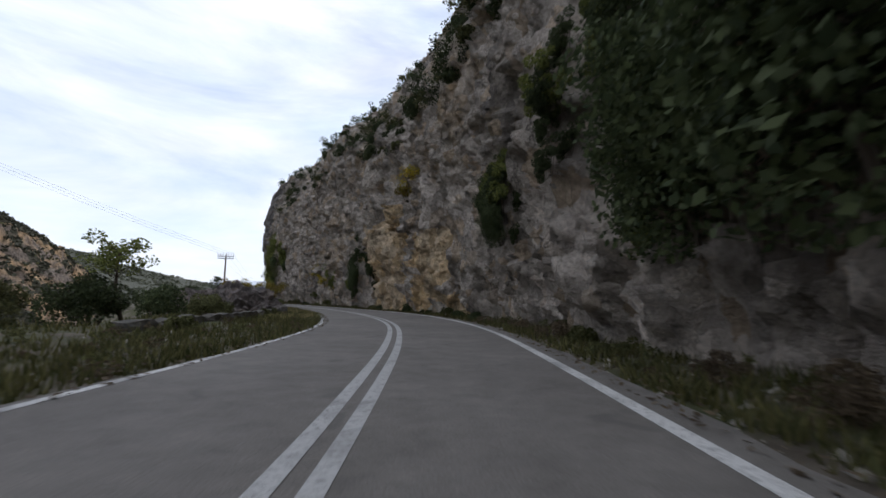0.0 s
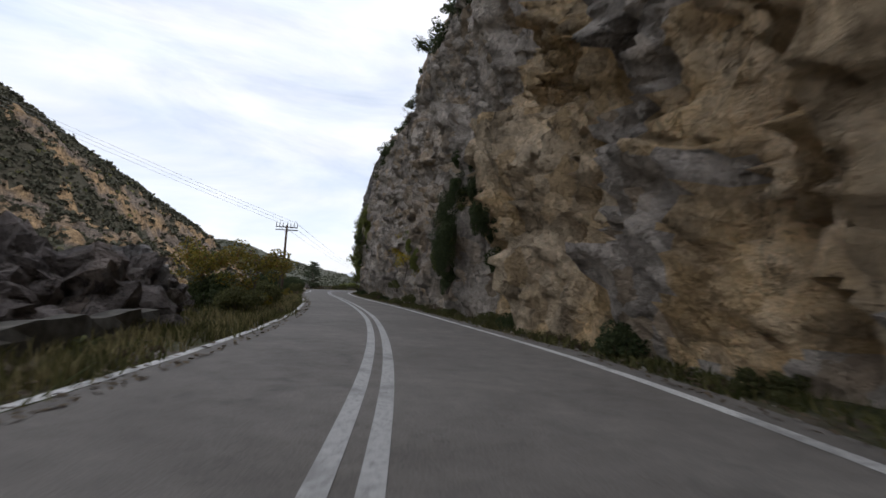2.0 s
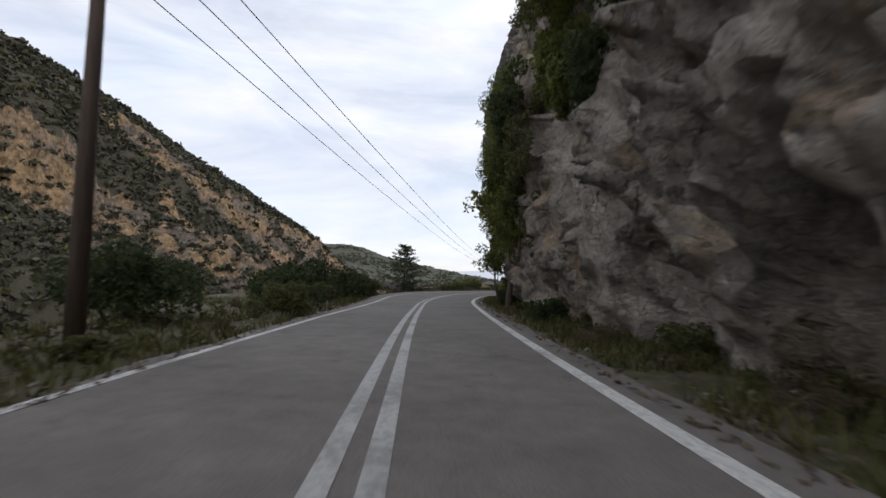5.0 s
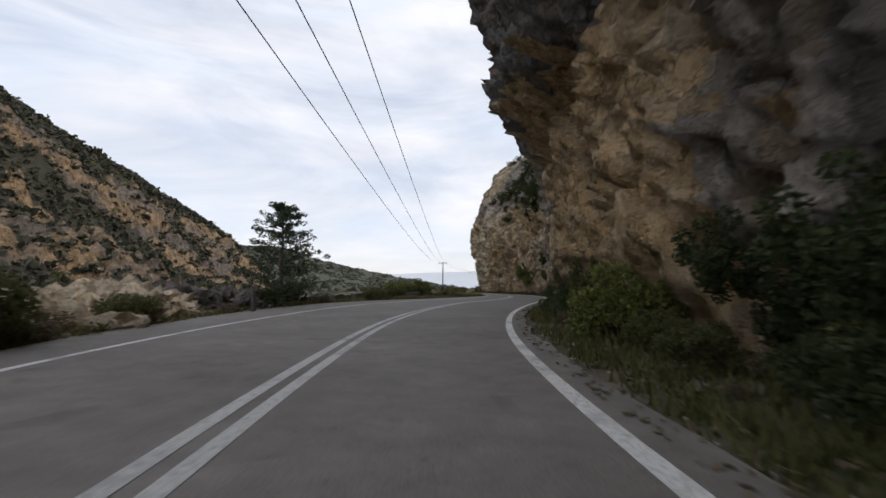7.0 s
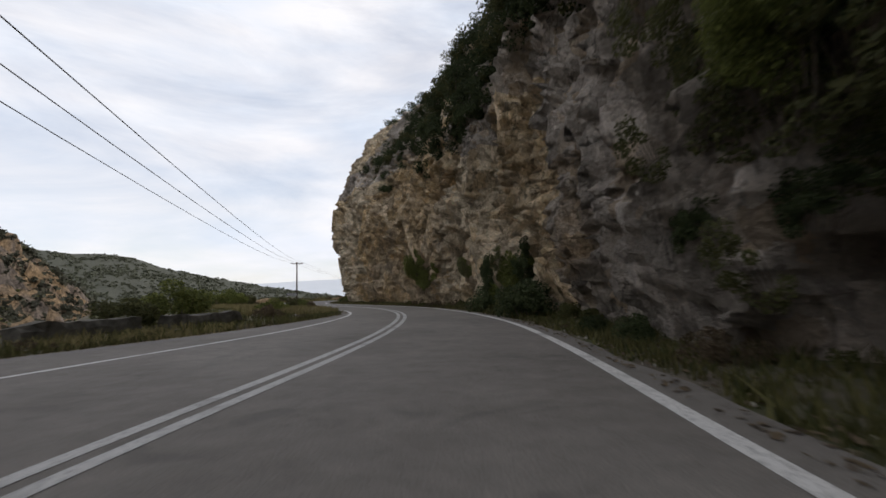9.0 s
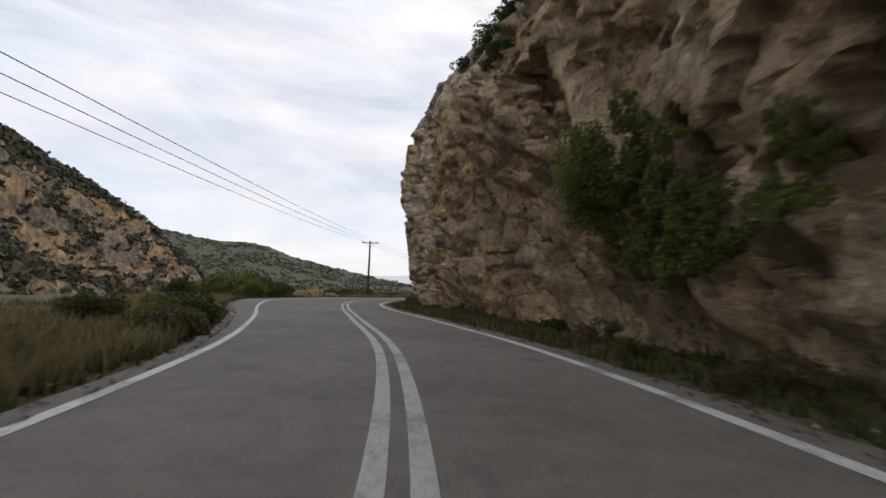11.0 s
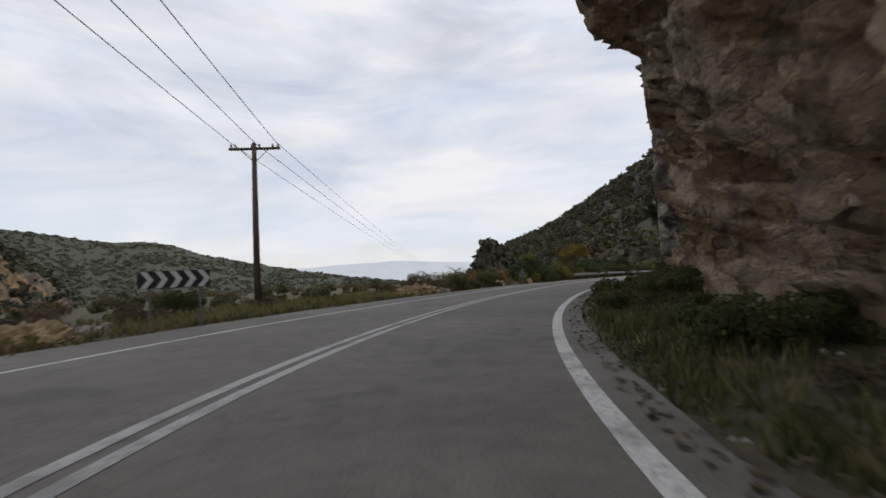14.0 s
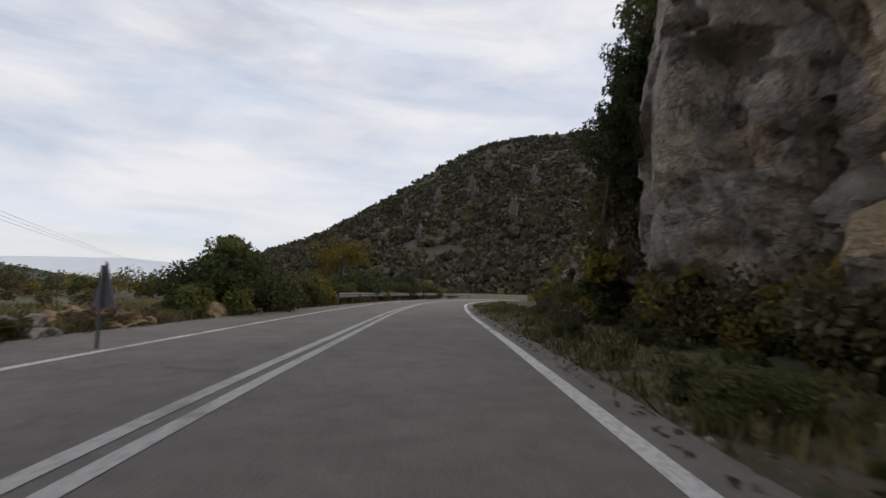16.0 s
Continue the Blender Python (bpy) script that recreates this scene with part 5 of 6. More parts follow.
def verge_stuff():
    rng = np.random.default_rng(9)
    n = 30000
    s = rng.uniform(2, 285, n)
    left = rng.random(n) < 0.6
    el, er = along(LEFT, s) - along(SHOULDER, s) - 0.25, along(RIGHT, s) + 0.75
    d = np.where(left, el - rng.random(n) ** 1.5 * 9.0, er + rng.random(n) ** 1.2 * 2.6)
    keep = np.array([noise.noise((a * 0.35, b * 0.5, 4.0)) > -0.12 for a, b in zip(s, d)])
    s, d = s[keep], d[keep]
    x, y, _ = place(s, d)
    z = ground_height(x, y)
    n = len(s)
    blades, vs = 5, []
    for _ in range(blades):
        a = rng.uniform(0, 6.283, n)
        h = (0.08 + 0.26 * rng.random(n) ** 1.5)
        w = 0.018 + 0.02 * rng.random(n)
        ox, oy = x + rng.normal(0, 0.08, n), y + rng.normal(0, 0.08, n)
        lx, ly = rng.normal(0, 0.45, n) * h, rng.normal(0, 0.45, n) * h
        ca, sa = np.cos(a) * w, np.sin(a) * w
        vs.append(np.stack([np.stack([ox - ca, oy - sa, z - 0.03], 1), np.stack([ox + ca, oy + sa, z - 0.03], 1), np.stack([ox + lx, oy + ly, z + h], 1)], 1))
    v = np.concatenate(vs).reshape(-1, 3)
    f = np.arange(len(v)).reshape(-1, 3)
    ob = new("verge_grass", fast_mesh("verge_grass", v, f, GRASS))
    tagged(ob, "patchy dry and green grass along both verges", "grass", kind="stuff")
    # loose stones
    n = 14000
    s = rng.uniform(2, 270, n)
    left = rng.random(n) < 0.4
    el, er = along(LEFT, s) - along(SHOULDER, s) - 0.15, along(RIGHT, s) + 0.6
    d = np.where(left, el - rng.random(n) * 5.0, er + rng.random(n) * 2.4)
    x, y, _ = place(s, d)
    z = ground_height(x, y)
    r = 0.018 + np.where(left | (s < 60), 0.11, 0.06) * rng.random(n) ** 5
    shape = np.array([(1, 0, 0.1), (0.2, 1, 0), (-0.9, 0.3, 0.1), (-0.1, -1, 0), (0.1, 0.1, 0.75), (0, 0, -0.4)])
    ring = rng.uniform(0, 6.283, n)
    c, q = np.cos(ring)[:, None], np.sin(ring)[:, None]
    sx, sy, sz = [shape[None, :, k] * (0.6 + 0.7 * rng.random((n, 6))) * r[:, None] for k in range(3)]
    v = np.stack([x[:, None] + sx * c - sy * q, y[:, None] + sx * q + sy * c, z[:, None] + sz], 2).reshape(-1, 3)
    base = (np.arange(n) * 6)[:, None]
    tri = [(0, 1, 4), (1, 2, 4), (2, 3, 4), (3, 0, 4), (1, 0, 5), (2, 1, 5), (3, 2, 5), (0, 3, 5)]
    f = np.concatenate([base + np.array(t) for t in tri])
    ob = new("loose_stones", fast_mesh("loose_stones", v, f, STONE))
    tagged(ob, "pale loose stones scattered on the verges", "stones", kind="stuff")
    # fallen leaves and grit along the road's edges
    n = 26000
    s = rng.uniform(2, 270, n)
    left = rng.random(n) < 0.45
    el, er = along(LEFT, s) - along(SHOULDER, s) + 0.1, along(RIGHT, s) + 0.25
    d = np.where(left, el - rng.random(n) ** 1.6 * 2.6, er + rng.random(n) ** 1.4 * 2.6)
    x, y, _ = place(s, d)
    z = np.maximum(ground_height(x, y), drop(s)) + 0.012
    a, r = rng.uniform(0, 6.283, n), 0.03 + 0.035 * rng.random(n)
    ca, sa = np.cos(a) * r, np.sin(a) * r
    up = rng.uniform(0.0, 0.03, n)
    v = np.stack([np.stack([x - ca, y - sa, z], 1), np.stack([x + sa * 0.6, y - ca * 0.6, z + up], 1), np.stack([x + ca, y + sa, z + up], 1), np.stack([x - sa * 0.6, y + ca * 0.6, z], 1)], 1).reshape(-1, 3)
    ob = new("leaf_litter", fast_mesh("leaf_litter", v, np.arange(len(v)).reshape(-1, 4), LEAF_DRY))
    tagged(ob, "brown fallen leaves along the road edges", "leaves", kind="stuff")


verge_stuff()

HAY = leaf_material("tall_dry_grass_blades", (0.16, 0.135, 0.06), (0.40, 0.33, 0.16))


def tall_grass(name, stretches, mat, label, seed):
    """Tufts of tall grass; stretches are (s0, s1, near edge and far edge left (-) or right of the road's paved edge, tufts, height)."""
    rng = np.random.default_rng(seed)
    out = []
    for s0, s1, d0, d1, tufts, high in stretches:
        s, u = rng.uniform(s0, s1, tufts), rng.random(tufts)
        edge = along(LEFT, s) - along(SHOULDER, s) - 0.3 if d0 < 0 else along(RIGHT, s) + 0.7
        d = edge + d0 + (d1 - d0) * u ** 1.3
        keep = np.array([noise.noise((a * 0.3, b * 0.5, seed)) > -0.2 for a, b in zip(s, d)])
        s, d = s[keep], d[keep]
        x, y, _ = place(s, d)
        z, n = ground_height(x, y), len(s)
        for _ in range(9):
            a, h, w = rng.uniform(0, 6.283, n), high * (0.5 + 0.7 * rng.random(n)), 0.008 + 0.009 * rng.random(n)
            ox, oy = x + rng.normal(0, 0.07, n), y + rng.normal(0, 0.07, n)
            lx, ly = rng.normal(0, 0.28, n) * h, rng.normal(0, 0.28, n) * h
            ca, sa = np.cos(a) * w, np.sin(a) * w
            foot, mid, top = [np.stack([ox + lx * k, oy + ly * k, z + h * q], 1) for k, q in ((0, -0.05), (0.3, 0.6), (1.0, 1.0))]
            side = np.stack([ca, sa, np.zeros(n)], 1)
            out.append(np.stack([foot - side, foot + side, mid + side * 0.8, top, mid - side * 0.8], 1))
    v = np.concatenate(out).reshape(-1, 3)
    k = np.arange(len(v) // 5)[:, None] * 5
    f = np.concatenate([k + [0, 1, 2], k + [0, 2, 4], k + [4, 2, 3]])
    tagged(new(name, fast_mesh(name, v, f, mat)), label, "grass", kind="stuff")


tall_grass("dry_grass", ((160, 200, -0.2, -5.5, 2600, 0.42), (200, 262, -0.3, -6.0, 3000, 0.36), (20, 70, -0.3, -2.5, 700, 0.3), (104, 150, -0.3, -4.0, 1500, 0.3), (176, 262, 0.3, 1.6, 700, 0.26)), HAY,
           "tall tan dry grass beside the road", 31)
tall_grass("green_grass", ((2, 60, -0.2, -3.5, 1500, 0.26), (104, 200, -0.2, -4.0, 2200, 0.26), (2, 130, 0.2, 1.9, 2000, 0.22), (130, 235, 0.2, 1.9, 1800, 0.26)), GRASS,
           "rough green grass on the verges", 32)

# ---- rocks and earth ----


def rock_lump(name, at, size, seed, mat, label, cell=1.0, turn=0.0):
    """A broken rock, wider than high, sunk into the ground at its foot."""
    bm = bmesh.new()
    bmesh.ops.create_icosphere(bm, subdivisions=5, radius=1.0)
    off = Vector((seed * 3.1, seed * 1.7, seed * 0.9))
    P = np.array([v.co[:] for v in bm.verts]) * np.array(size)
    O = 0.55 * cell * facets(P + np.array(off), cell, 4, 2.8, 0.4) + 0.24 * cell * facets(P + np.array(off), cell * 0.42, 5, 3.0)
    for v, p, o in zip(bm.verts, P, O):
        p = Vector(p)
        v.co = p + v.co * (o + 0.22 * noise.noise(p * 0.45 + off) * min(size) * 2)
        v.co.z = max(v.co.z, -0.5)
    ob = part(name, bm, mat, None)
    at = clear_of_road(at[0], at[1], max(size[0], size[1]) * 0.95)
    ob.matrix_world = Matrix.Translation((at[0], at[1], ground_z(at) - 0.05)) @ pose(0, 0, 0, 0, 0, turn)
    return tagged(ob, label, "rock")


ROCK_RED = rock_material("reddish_rock", (0.20, 0.168, 0.152), (0.27, 0.20, 0.15), 0.5, (0.05, 0.045, 0.045))
rock_lump("rock_outcrop", (-15.6, 35.6), (3.4, 2.6, 1.9), 1, ROCK_RED, "reddish grey broken rock outcrop beside the road", 1.0, 30)
rock_lump("rock_outcrop", (-18.8, 39.4), (3.4, 2.4, 1.5), 2, ROCK_RED, "low grey rubble outcrop beside the road", 0.8, 10)
rock_lump("rock_outcrop", (-13.2, 31.6), (2.6, 1.9, 1.3), 12, ROCK_RED, "low grey rubble outcrop beside the road", 0.8, 70)
rock_lump("boulder", (-14.2, 37.4), (1.0, 0.9, 1.7), 3, ROCK_DARK, "black weathered boulder on a rubble bank", 1.0, 20)
for k in range(22):
    a = prng.random()
    r = prng.uniform(0.25, 0.75)
    rock_lump("boulder", (-11.5 - 6.5 * a + prng.uniform(-1.6, 1.0), 29.5 + 12 * a + prng.uniform(-1.5, 1.5)), (r * 1.3, r, r * 0.8), 80 + k, ROCK_RED if k % 3 else ROCK, "grey angular boulder in roadside rubble", 0.5, 41 * k)
rock_lump("rock_slab", (-52.6, 105.0), (3.4, 2.4, 0.55), 14, ROCK_TAN, "pale flat limestone slab by the road", 1.2, 25)
rock_lump("rock_slab", (-51.0, 110.9), (3.2, 4.0, 0.7), 4, ROCK_TAN, "pale flat limestone slab by the road", 1.4, 60)
rock_lump("rock_slab", (-54.9, 114.7), (4.2, 3.0, 1.1), 5, ROCK_RED, "layered brown rock mound beside the road", 1.0, 20)
rock_lump("rock_slab", (-58.9, 109.3), (4.0, 4.0, 0.9), 6, ROCK_TAN, "pale flat limestone slab by the road", 1.3, 0)
rock_lump("boulder", (-52.4, 118.7), (0.9, 0.7, 0.55), 7, ROCK_TAN, "small pale limestone boulder on the grass", 0.7, 0)
for k, (x, y, a, h) in enumerate(((-81.0, 199.4, 1.2, 0.65), (-81.4, 201.8, 1.4, 0.8), (-81.2, 204.2, 1.1, 0.55), (-75.2, 223.4, 1.5, 0.75), (-73.9, 220.4, 0.9, 0.4), (-71.5, 236.8, 1.3, 0.55))):
    rock_lump("earth_mound", (x, y), (a, a * 1.05, h), 20 + k, DIRT, "mound of ochre earth and stones on the shoulder", 0.3, 40 * k)
for k, (x, y, r) in enumerate(((-80.9, 204.6, 0.42), (-81.6, 206.4, 0.3), (-75.9, 225.0, 0.35), (-73.2, 224.0, 0.3), (-71.0, 229.4, 0.35), (-70.2, 233.6, 0.45), (-69.5, 235.6, 0.4), (-72.4, 222.0, 0.28), (-67.2, 239.6, 0.4), (-66.0, 242.4, 0.35))):
    rock_lump("boulder", (x, y), (r * 1.3, r, r * 0.75), 40 + k, STONE if k % 2 else DIRT, "pale loose boulder lying on the shoulder", 0.5, 33 * k)

# ---- parapets ----


def parapet(s0, s1, d0, d1, h=0.5, thick=0.45):
    """A length of old low wall following the road's edge, with a ragged top."""
    n = max(6, int((s1 - s0) / 0.3))
    prof = [(-thick / 2, -0.35), (-thick / 2, h * 0.55), (-thick / 2 + 0.04, h), (thick / 2 - 0.04, h), (thick / 2, h * 0.55), (thick / 2, -0.35)]
    verts = []
    mid = spot((s0 + s1) / 2, (d0 + d1) / 2)
    g = ground_z(mid)
    for i in range(n):
        u = i / (n - 1)
        s = s0 + (s1 - s0) * u
        for o, z in prof:
            x, y, _ = place(s, d0 + (d1 - d0) * u + o)
            r = 0.09 * noise.noise((x * 2.2, y * 2.2, z * 3)) + (0.15 * noise.noise((s * 1.3, 2, 0)) if z > h * 0.6 else 0)
            verts.append((x + r - mid.x, y + r * 0.5 - mid.y, z + r))
    faces = [tuple(f) for f in grid_faces(n, len(prof))]
    faces += [tuple(range(len(prof))), tuple(reversed(range((n - 1) * len(prof), n * len(prof))))]
    ob = mesh_object("parapet_wall", verts, faces, WALL_STONE)
    ob.location = (mid.x, mid.y, g)
    return tagged(ob, "low weathered grey parapet wall at the road edge", "wall", "roadside parapets")


for s0, s1, d0, d1, h in ((14, 30.4, -8.4, -5.5, 0.4), (30.9, 36, -5.1, -5.0, 0.45), (45.5, 53, -6.0, -5.9, 0.4), (53.6, 63.5, -5.9, -6.0, 0.42), (64.4, 75, -6.1, -6.2, 0.4), (97, 103, -7.6, -8.2, 0.45),
                          (129, 132.5, -12.0, -12.2, 0.5), (133.3, 136, -12.3, -12.4, 0.5), (136.8, 140, -12.4, -12.3, 0.5), (141, 144, -12.0, -11.4, 0.5), (145, 149, -11.0, -9.8, 0.5), (150, 154, -9.3, -7.8, 0.5),
                          (161, 162.6, -5.3, -5.1, 0.26), (163.6, 165, -5.0, -5.0, 0.28), (166.2, 167.8, -5.1, -5.3, 0.24)):
    parapet(s0, s1, d0, d1, h)

# ---- power line ----


def utility_pole(x, y, top, turn, switch, label):
    g = ground_z((x, y))
    ob = thing("utility_pole", pose(x, y, g, 0, 0, turn), label, "pole", "power line")
    H = top - g
    bm = bmesh.new()
    tube(bm, [(0, 0, -0.8), (0, 0, H * 0.5), (0.02, 0, H + 0.12)], [0.16, 0.135, 0.10], 14)
    part("pole", bm, WOOD_POLE, ob, "brown creosoted wooden pole", True)
    arms = (0.0, -0.30) if switch else (0.0,)
    for q in arms:
        bm = bmesh.new()
        box(bm, (2.3, 0.09, 0.11), (0, 0.14, H + q - 0.1), 0.008)
        part("crossarm", bm, STEEL if switch else WOOD_POLE, ob)
    for sx in (-1, 1):
        bm = bmesh.new()
        tube(bm, [(sx * 0.65, 0.10, H - 0.14), (0.0, 0.10, H - 0.75)], [0.018, 0.018], 6)
        part("brace", bm, STEEL, ob)
    spots = (-1.05, -0.85, -0.12, 0.22, 0.82, 1.05) if not switch else (-1.1, -0.75, -0.4, 0.05, 0.4, 0.75, 1.1)
    for k, px in enumerate(spots):
        tall = 0.42 if switch else 0.17
        bm = bmesh.new()
        z0 = H - 0.05
        pts, rad = [], []
        nd = 5 if switch else 3
        for j in range(nd):
            pts += [(px, 0.14, z0 + tall * j / nd), (px, 0.14, z0 + tall * (j + 0.45) / nd), (px, 0.14, z0 + tall * (j + 0.5) / nd)]
            rad += [0.028, 0.062, 0.03]
        pts.append((px, 0.14, z0 + tall))
        rad.append(0.02)
        tube(bm, pts, rad, 9)
        part("insulator", bm, PORCELAIN, ob, "brown porcelain insulator", True)
    if switch:
        for px in (-0.58, 0.22, 0.92):
            bm = bmesh.new()
            tube(bm, [(px - 0.18, 0.14, H + 0.40), (px - 0.1, 0.14, H + 0.62), (px + 0.1, 0.14, H + 0.60), (px + 0.18, 0.14, H + 0.38)], [0.012] * 4, 6)
            part("jumper", bm, WIRE, ob)
    return ob, H


PA, PB, PQ = Vector((-33.6, 73.0, 0)), Vector((-81.8, 214.9, 0)), Vector((-74, 35, 0))
utility_pole(PA.x, PA.y, 7.2, 24, True, "wooden power pole with switchgear on steel crossarms")
utility_pole(PB.x, PB.y, 7.4, 14, False, "wooden power pole with crossarm and six insulators")


def wire(a, b, sag, label):
    bm = bmesh.new()
    pts = []
    for k in range(25):
        u = k / 24
        p = Vector(a).lerp(Vector(b), u)
        p.z -= sag * 4 * u * (1 - u)
        pts.append(p)
    tube(bm, pts, [0.013] * 25, 6)
    ob = part("power_wire", bm, WIRE, None)
    return tagged(ob, label, "wire", "power line")


for o in (-1.0, 0.05, 1.0):
    da, db = Vector((math.cos(radians(24)), math.sin(radians(24)), 0)) * o, Vector((math.cos(radians(14)), math.sin(radians(14)), 0)) * o
    ha, hb = Vector((0, 0, 7.6)), Vector((0, 0, 7.55))
    wire(PA + da + ha, PB + db + hb, 2.2, "thin grey overhead power wire between two poles")
    wire(PQ + da + Vector((0, 0, 27)), PA + da + ha, 0.8, "thin grey overhead power wire descending to a pole")
    wire(PB + db + hb, Vector((-150 + o, 610, 14)), 4.0, "thin grey overhead power wire crossing the valley")

# ---- signs, post and rail ----


def chevron_board(x, y, turn):
    g = ground_z((x, y))
    ob = thing("chevron_sign", pose(x, y, g, 0, 0, turn), "long black and white chevron bend sign on posts", "sign")
    wide, high, mid = 1.75, 0.47, 1.42
    bm = bmesh.new()
    box(bm, (wide, 0.03, high), (0, 0, mid), 0.006)
    board = part("board", bm, SIGN_BLACK, ob)
    step, bar = wide / 5.1, wide * 0.085
    for k in range(5):
        bm = bmesh.new()
        x0 = -wide * 0.462 + k * step
        for z0, z1, a, b in ((mid - high * 0.48, mid, x0, x0 + step * 0.48), (mid, mid + high * 0.48, x0 + step * 0.48, x0)):
            near = [(a, -0.019, z0), (a + bar, -0.019, z0), (b + bar, -0.019, z1), (b, -0.019, z1)]
            bm.faces.new([bm.verts.new(p) for p in near])
        part("chevron", bm, SIGN_WHITE, board, "white chevron stripe")
    for px in (-wide * 0.35, wide * 0.35):
        bm = bmesh.new()
        tube(bm, [(px, 0.06, -0.3), (px, 0.06, mid + high * 0.45)], [0.032, 0.032], 10)
        part("post", bm, STEEL, ob)
    return ob


chevron_board(-79.4, 206.8, 33)


def warning_sign(x, y, turn):
    """A triangular warning sign seen from behind."""
    g = ground_z((x, y))
    ob = thing("warning_sign", pose(x, y, g, 0, 0, turn), "bare grey back of a triangular warning sign", "sign")
    bm = bmesh.new()
    pts = [(-0.42, 0, 0.72), (0.42, 0, 0.72), (0, 0, 1.45)]
    f = bm.faces.new([bm.verts.new(p) for p in pts])
    r = bmesh.ops.extrude_face_region(bm, geom=[f])
    bmesh.ops.translate(bm, vec=(0, 0.02, 0), verts=[v for v in r["geom"] if isinstance(v, bmesh.types.BMVert)])
    part("plate", bm, STEEL, ob)
    bm = bmesh.new()
    tube(bm, [(0, -0.04, -0.3), (0, -0.04, 1.38)], [0.03, 0.03], 10)
    part("post", bm, STEEL, ob)


warning_sign(-70.1, 231.8, -52)


def marker_post(x, y):
    g = ground_z((x, y))
    bm = bmesh.new()
    box(bm, (0.16, 0.14, 1.0), (0, 0, 0.35), 0.02)
    ob = part("marker_post", bm, WALL_STONE, None)
    ob.location = (x, y, g)
    tagged(ob, "short grey concrete marker post by the road", "post")


marker_post(-53.4, 113.2)


def guard_rail(s0, s1, d):
    mid = spot((s0 + s1) / 2, d)
    ob = thing("guard_rail", pose(mid.x, mid.y, 0), "galvanised steel guard rail on short posts", "barrier")
    prof = [(0, 0.45), (0.05, 0.50), (0.05, 0.56), (0, 0.61), (0.05, 0.66), (0.05, 0.72), (0, 0.77)]
    verts = []
    n = int((s1 - s0) / 1.0)
    for i in range(n):
        for o, z in prof:
            x, y, _ = place(s0 + i, d + o)
            verts.append((x - mid.x, y - mid.y, z + float(drop(s0 + i))))
    mesh_object("beam", verts, grid_faces(n, len(prof)), STEEL, ob)
    for i in range(0, n, 4):
        bm = bmesh.new()
        x, y, _ = place(s0 + i, d - 0.06)
        box(bm, (0.1, 0.1, 1.05), (x - mid.x, y - mid.y, 0.2 + float(drop(s0 + i))), 0.01)
        part("post", bm, STEEL, ob)


guard_rail(268, 318, -6.0)

# ---- far scrub ----


def scrub(name, spots, mat, label, size, quads=16):
    rng = np.random.default_rng(len(spots))
    n = len(spots)
    c = np.repeat(np.array(spots), quads, 0)
    r = np.repeat(size * (0.5 + rng.random(n)), quads)[:, None]
    o = rng.normal(size=(n * quads, 3)) * 0.36 * r * np.array([1, 1, 0.7])
    o[:, 2] = np.abs(o[:, 2]) + 0.1 * r[:, 0]
    a = rng.normal(size=(n * quads, 3))
    a /= np.linalg.norm(a, axis=1, keepdims=True)
    b = np.cross(a, rng.normal(size=(n * quads, 3)))
    b /= np.linalg.norm(b, axis=1, keepdims=True)
    L = r * 0.42
    p = c + o
    v = np.stack([p - a * L, p + b * L * 0.7, p + a * L, p - b * L * 0.7], 1).reshape(-1, 3)
    f = np.arange(len(v)).reshape(-1, 4)
    return tagged(new(name, fast_mesh(name, v, f, mat)), label, "scrub", kind="stuff")


srng = random.Random(3)
spots, pale = [], []
while len(spots) < 24000:
    x, y = srng.uniform(-335, -165), srng.uniform(-60, 500)
    if bare_bed(x, y):
        if srng.random() > 0.22:
            continue
    elif noise.noise((x * 0.03, y * 0.03, 1.0)) * 0.9 + srng.uniform(-0.35, 0.95) < 0.0:
        continue
    spots.append((x, y, gorge_z(x, y) - 0.5))
scrub("gorge_scrub", spots, LEAF_GORGE, "dark evergreen scrub over the gorge side", 2.3, 12)
while len(pale) < 2600:
    x, y = srng.uniform(-300, -160), srng.uniform(-60, 490)
    if not bare_bed(x, y) or srng.random() < 0.15:
        pale.append((x, y, gorge_z(x, y) - 0.3))
scrub("gorge_scrub", pale, LEAF_OLIVE, "grey-olive low scrub over the gorge side", 1.6, 11)


def clothe(hill, count, size, mat, label, lo, hi):
    """Scrub on a hill's mesh, between two heights."""
    vs, rings = hill.data.vertices, 26
    out, cols = [], len(hill.data.vertices) // 26
    while len(out) < count:
        a, r = srng.randrange(cols - 1), srng.randrange(22)
        u, w = srng.random(), srng.random()
        k = a * rings + r
        p = vs[k].co.lerp(vs[k + rings].co, u).lerp(vs[k + 1].co.lerp(vs[k + rings + 1].co, u), w)
        if lo < p.z < hi and noise.noise(p * (4.0 / size) * 0.02) > srng.uniform(-0.6, 0.2):
            out.append((p.x, p.y, p.z - 0.5))
    scrub("hill_scrub", out, mat, label, size)


clothe(RIDGE, 12500, 5.0, LEAF_RIDGE, "dark evergreen scrub over the mountainside", -10, 400)
clothe(RIDGE, 2500, 4.5, LEAF_OLIVE, "olive scrub over the mountainside", -10, 200)
clothe(FARH, 16000, 5.0, LEAF_FAR, "distant woodland over the low hill", -60, 200)


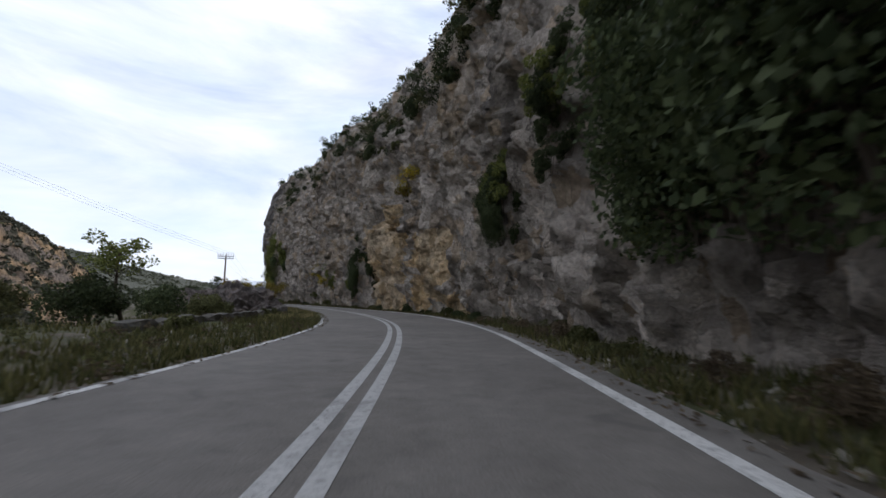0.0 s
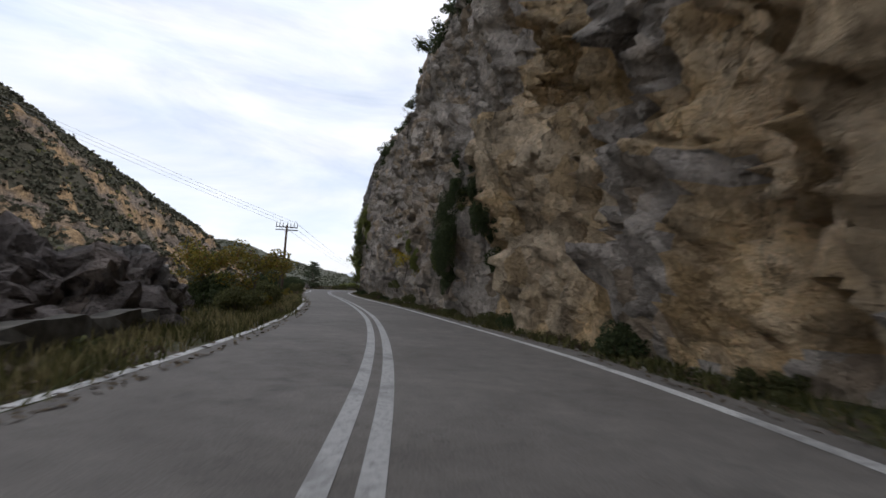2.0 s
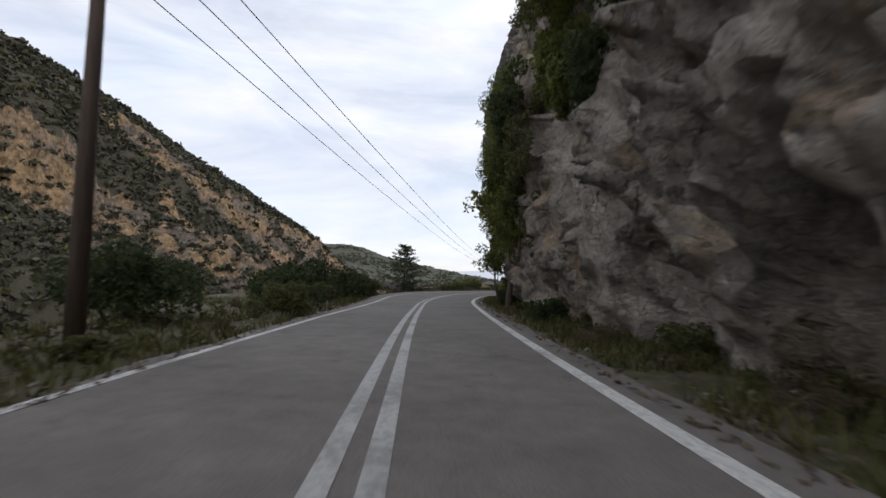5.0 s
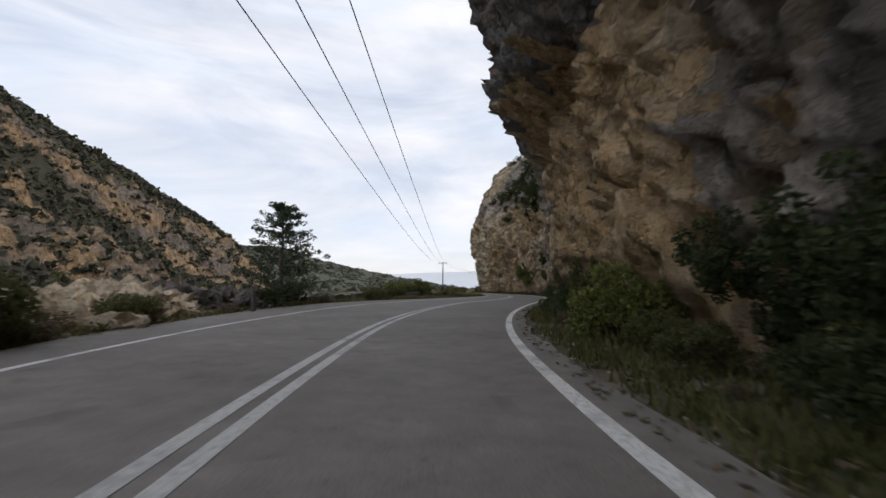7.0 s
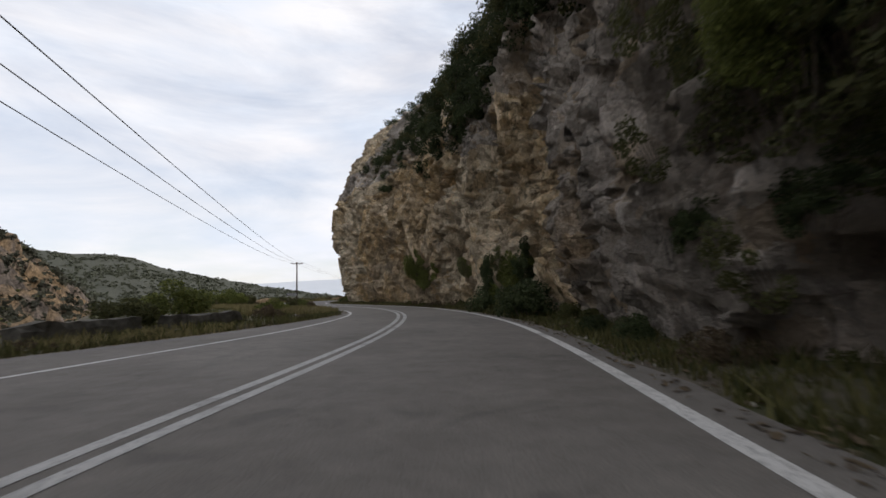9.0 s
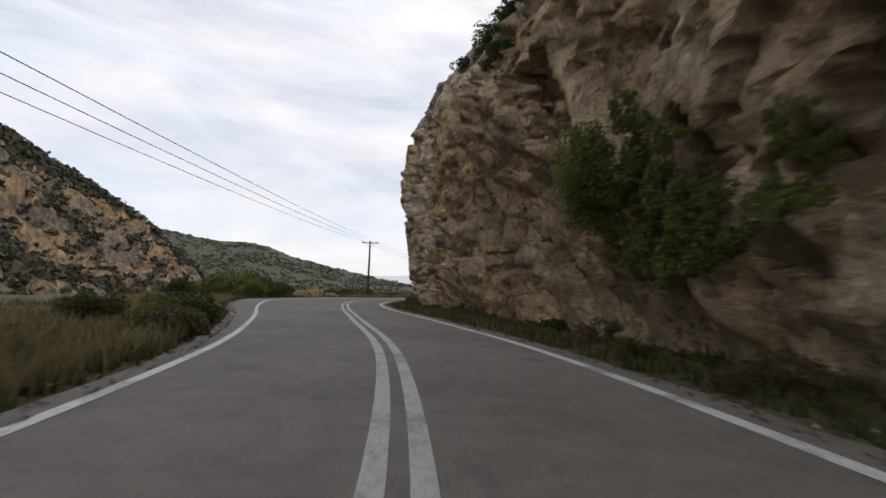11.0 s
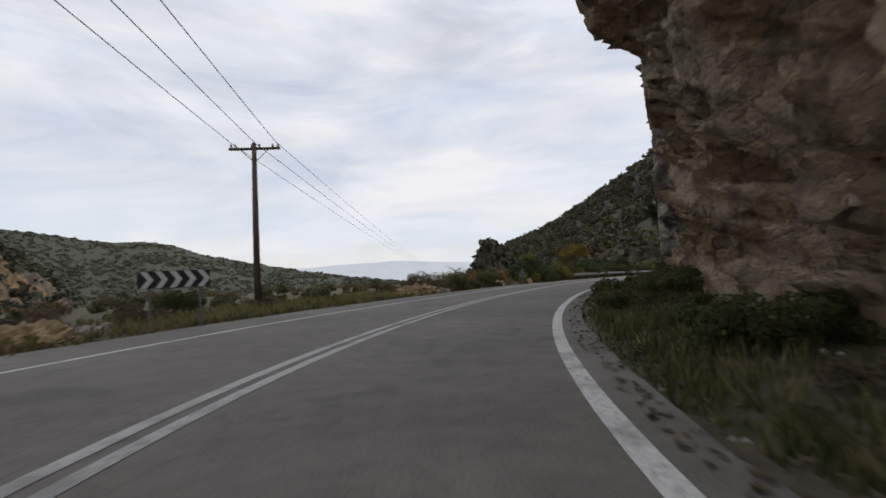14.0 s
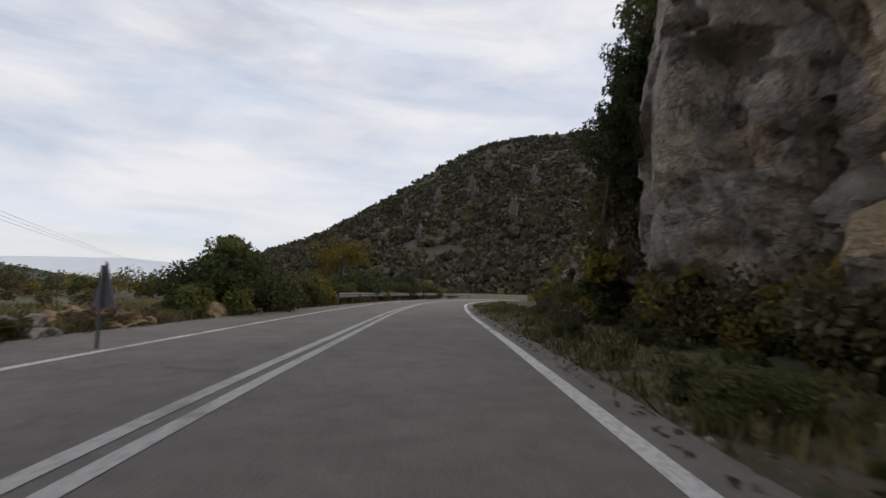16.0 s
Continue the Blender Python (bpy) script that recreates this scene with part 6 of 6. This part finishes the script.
def crag_on(hill, bearing, elevation, size, seed):
    """A bare rock rib standing out of a hill's mesh."""
    rings, vs = 26, hill.data.vertices
    eye = Vector((-67, 223, 1))
    best = min(range(len(vs) - rings * 1), key=lambda k: abs(math.degrees(math.atan2(-(vs[k].co.x - eye.x), vs[k].co.y - eye.y)) - bearing) * 2
               + abs(math.degrees(math.atan2(vs[k].co.z - eye.z, (vs[k].co.xy - eye.xy).length)) - elevation) + (100 if k % rings > 22 else 0))
    p = vs[best].co
    bm = bmesh.new()
    bmesh.ops.create_icosphere(bm, subdivisions=4, radius=1.0)
    off = Vector((seed * 2.3, seed, 1))
    for v in bm.verts:
        q = Vector((v.co.x * size[0], v.co.y * size[1], v.co.z * size[2]))
        v.co = q + v.co * (0.5 * size[0] * noise.noise(q * (1.2 / size[0]) + off) + 0.45 * size[0] * blocky(q + off, size[0] * 0.5))
    ob = part("rock_rib", bm, ROCK_RED, None)
    ob.location = p - Vector((0, 0, size[2] * 0.25))
    ob.rotation_euler = (0, 0, seed * 1.3)
    tagged(ob, "pale bare limestone rib on the mountainside", "rock", "mountainside crags")


for k, (b, e, w, h) in enumerate(((-10.0, 6.0, 5, 9), (-13.5, 8.0, 5, 13), (-17.5, 9.5, 6, 12), (-21.5, 10.5, 6, 15), (-23.5, 13.5, 6, 12), (-26.5, 8.5, 5, 11), (-15.5, 5.5, 4, 7), (-19.5, 6.0, 4, 8),
                                  (-29.0, 12.0, 5, 12), (-6.5, 4.5, 4, 6), (-25.0, 15.8, 7, 9))):
    crag_on(RIDGE, b, e, (w * 1.3, w * 0.9, h * 2.6), 60 + k)
bm = bmesh.new()
bmesh.ops.create_icosphere(bm, subdivisions=5, radius=1.0)
for v in bm.verts:
    q = Vector((v.co.x * 11, v.co.y * 14, v.co.z * 26))
    v.co = q + v.co * (2.6 * noise.noise(q * 0.09) + 1.8 * blocky(q, 5.0) + 0.7 * blocky(q, 1.9))
knoll = tagged(part("rock_knoll", bm, HILL_DARK, None), "dark scrubby rock knoll beyond the bend", "rock")
knoll.location = (-80.5, 363, -14.5)
tops = [v.co + knoll.location for v in knoll.data.vertices if v.co.z > 4]
scrub("knoll_scrub", [(p.x, p.y, p.z - 0.4) for p in srng.sample(tops, 260)], LEAF_RIDGE, "dark scrub growing over the knoll", 1.9)

# the patterns that the plants were copied from
for ob in [o for o in scene.objects if o.parent is None and o.matrix_basis.translation.z < -300]:
    for o in (*ob.children_recursive, ob):
        bpy.data.objects.remove(o)
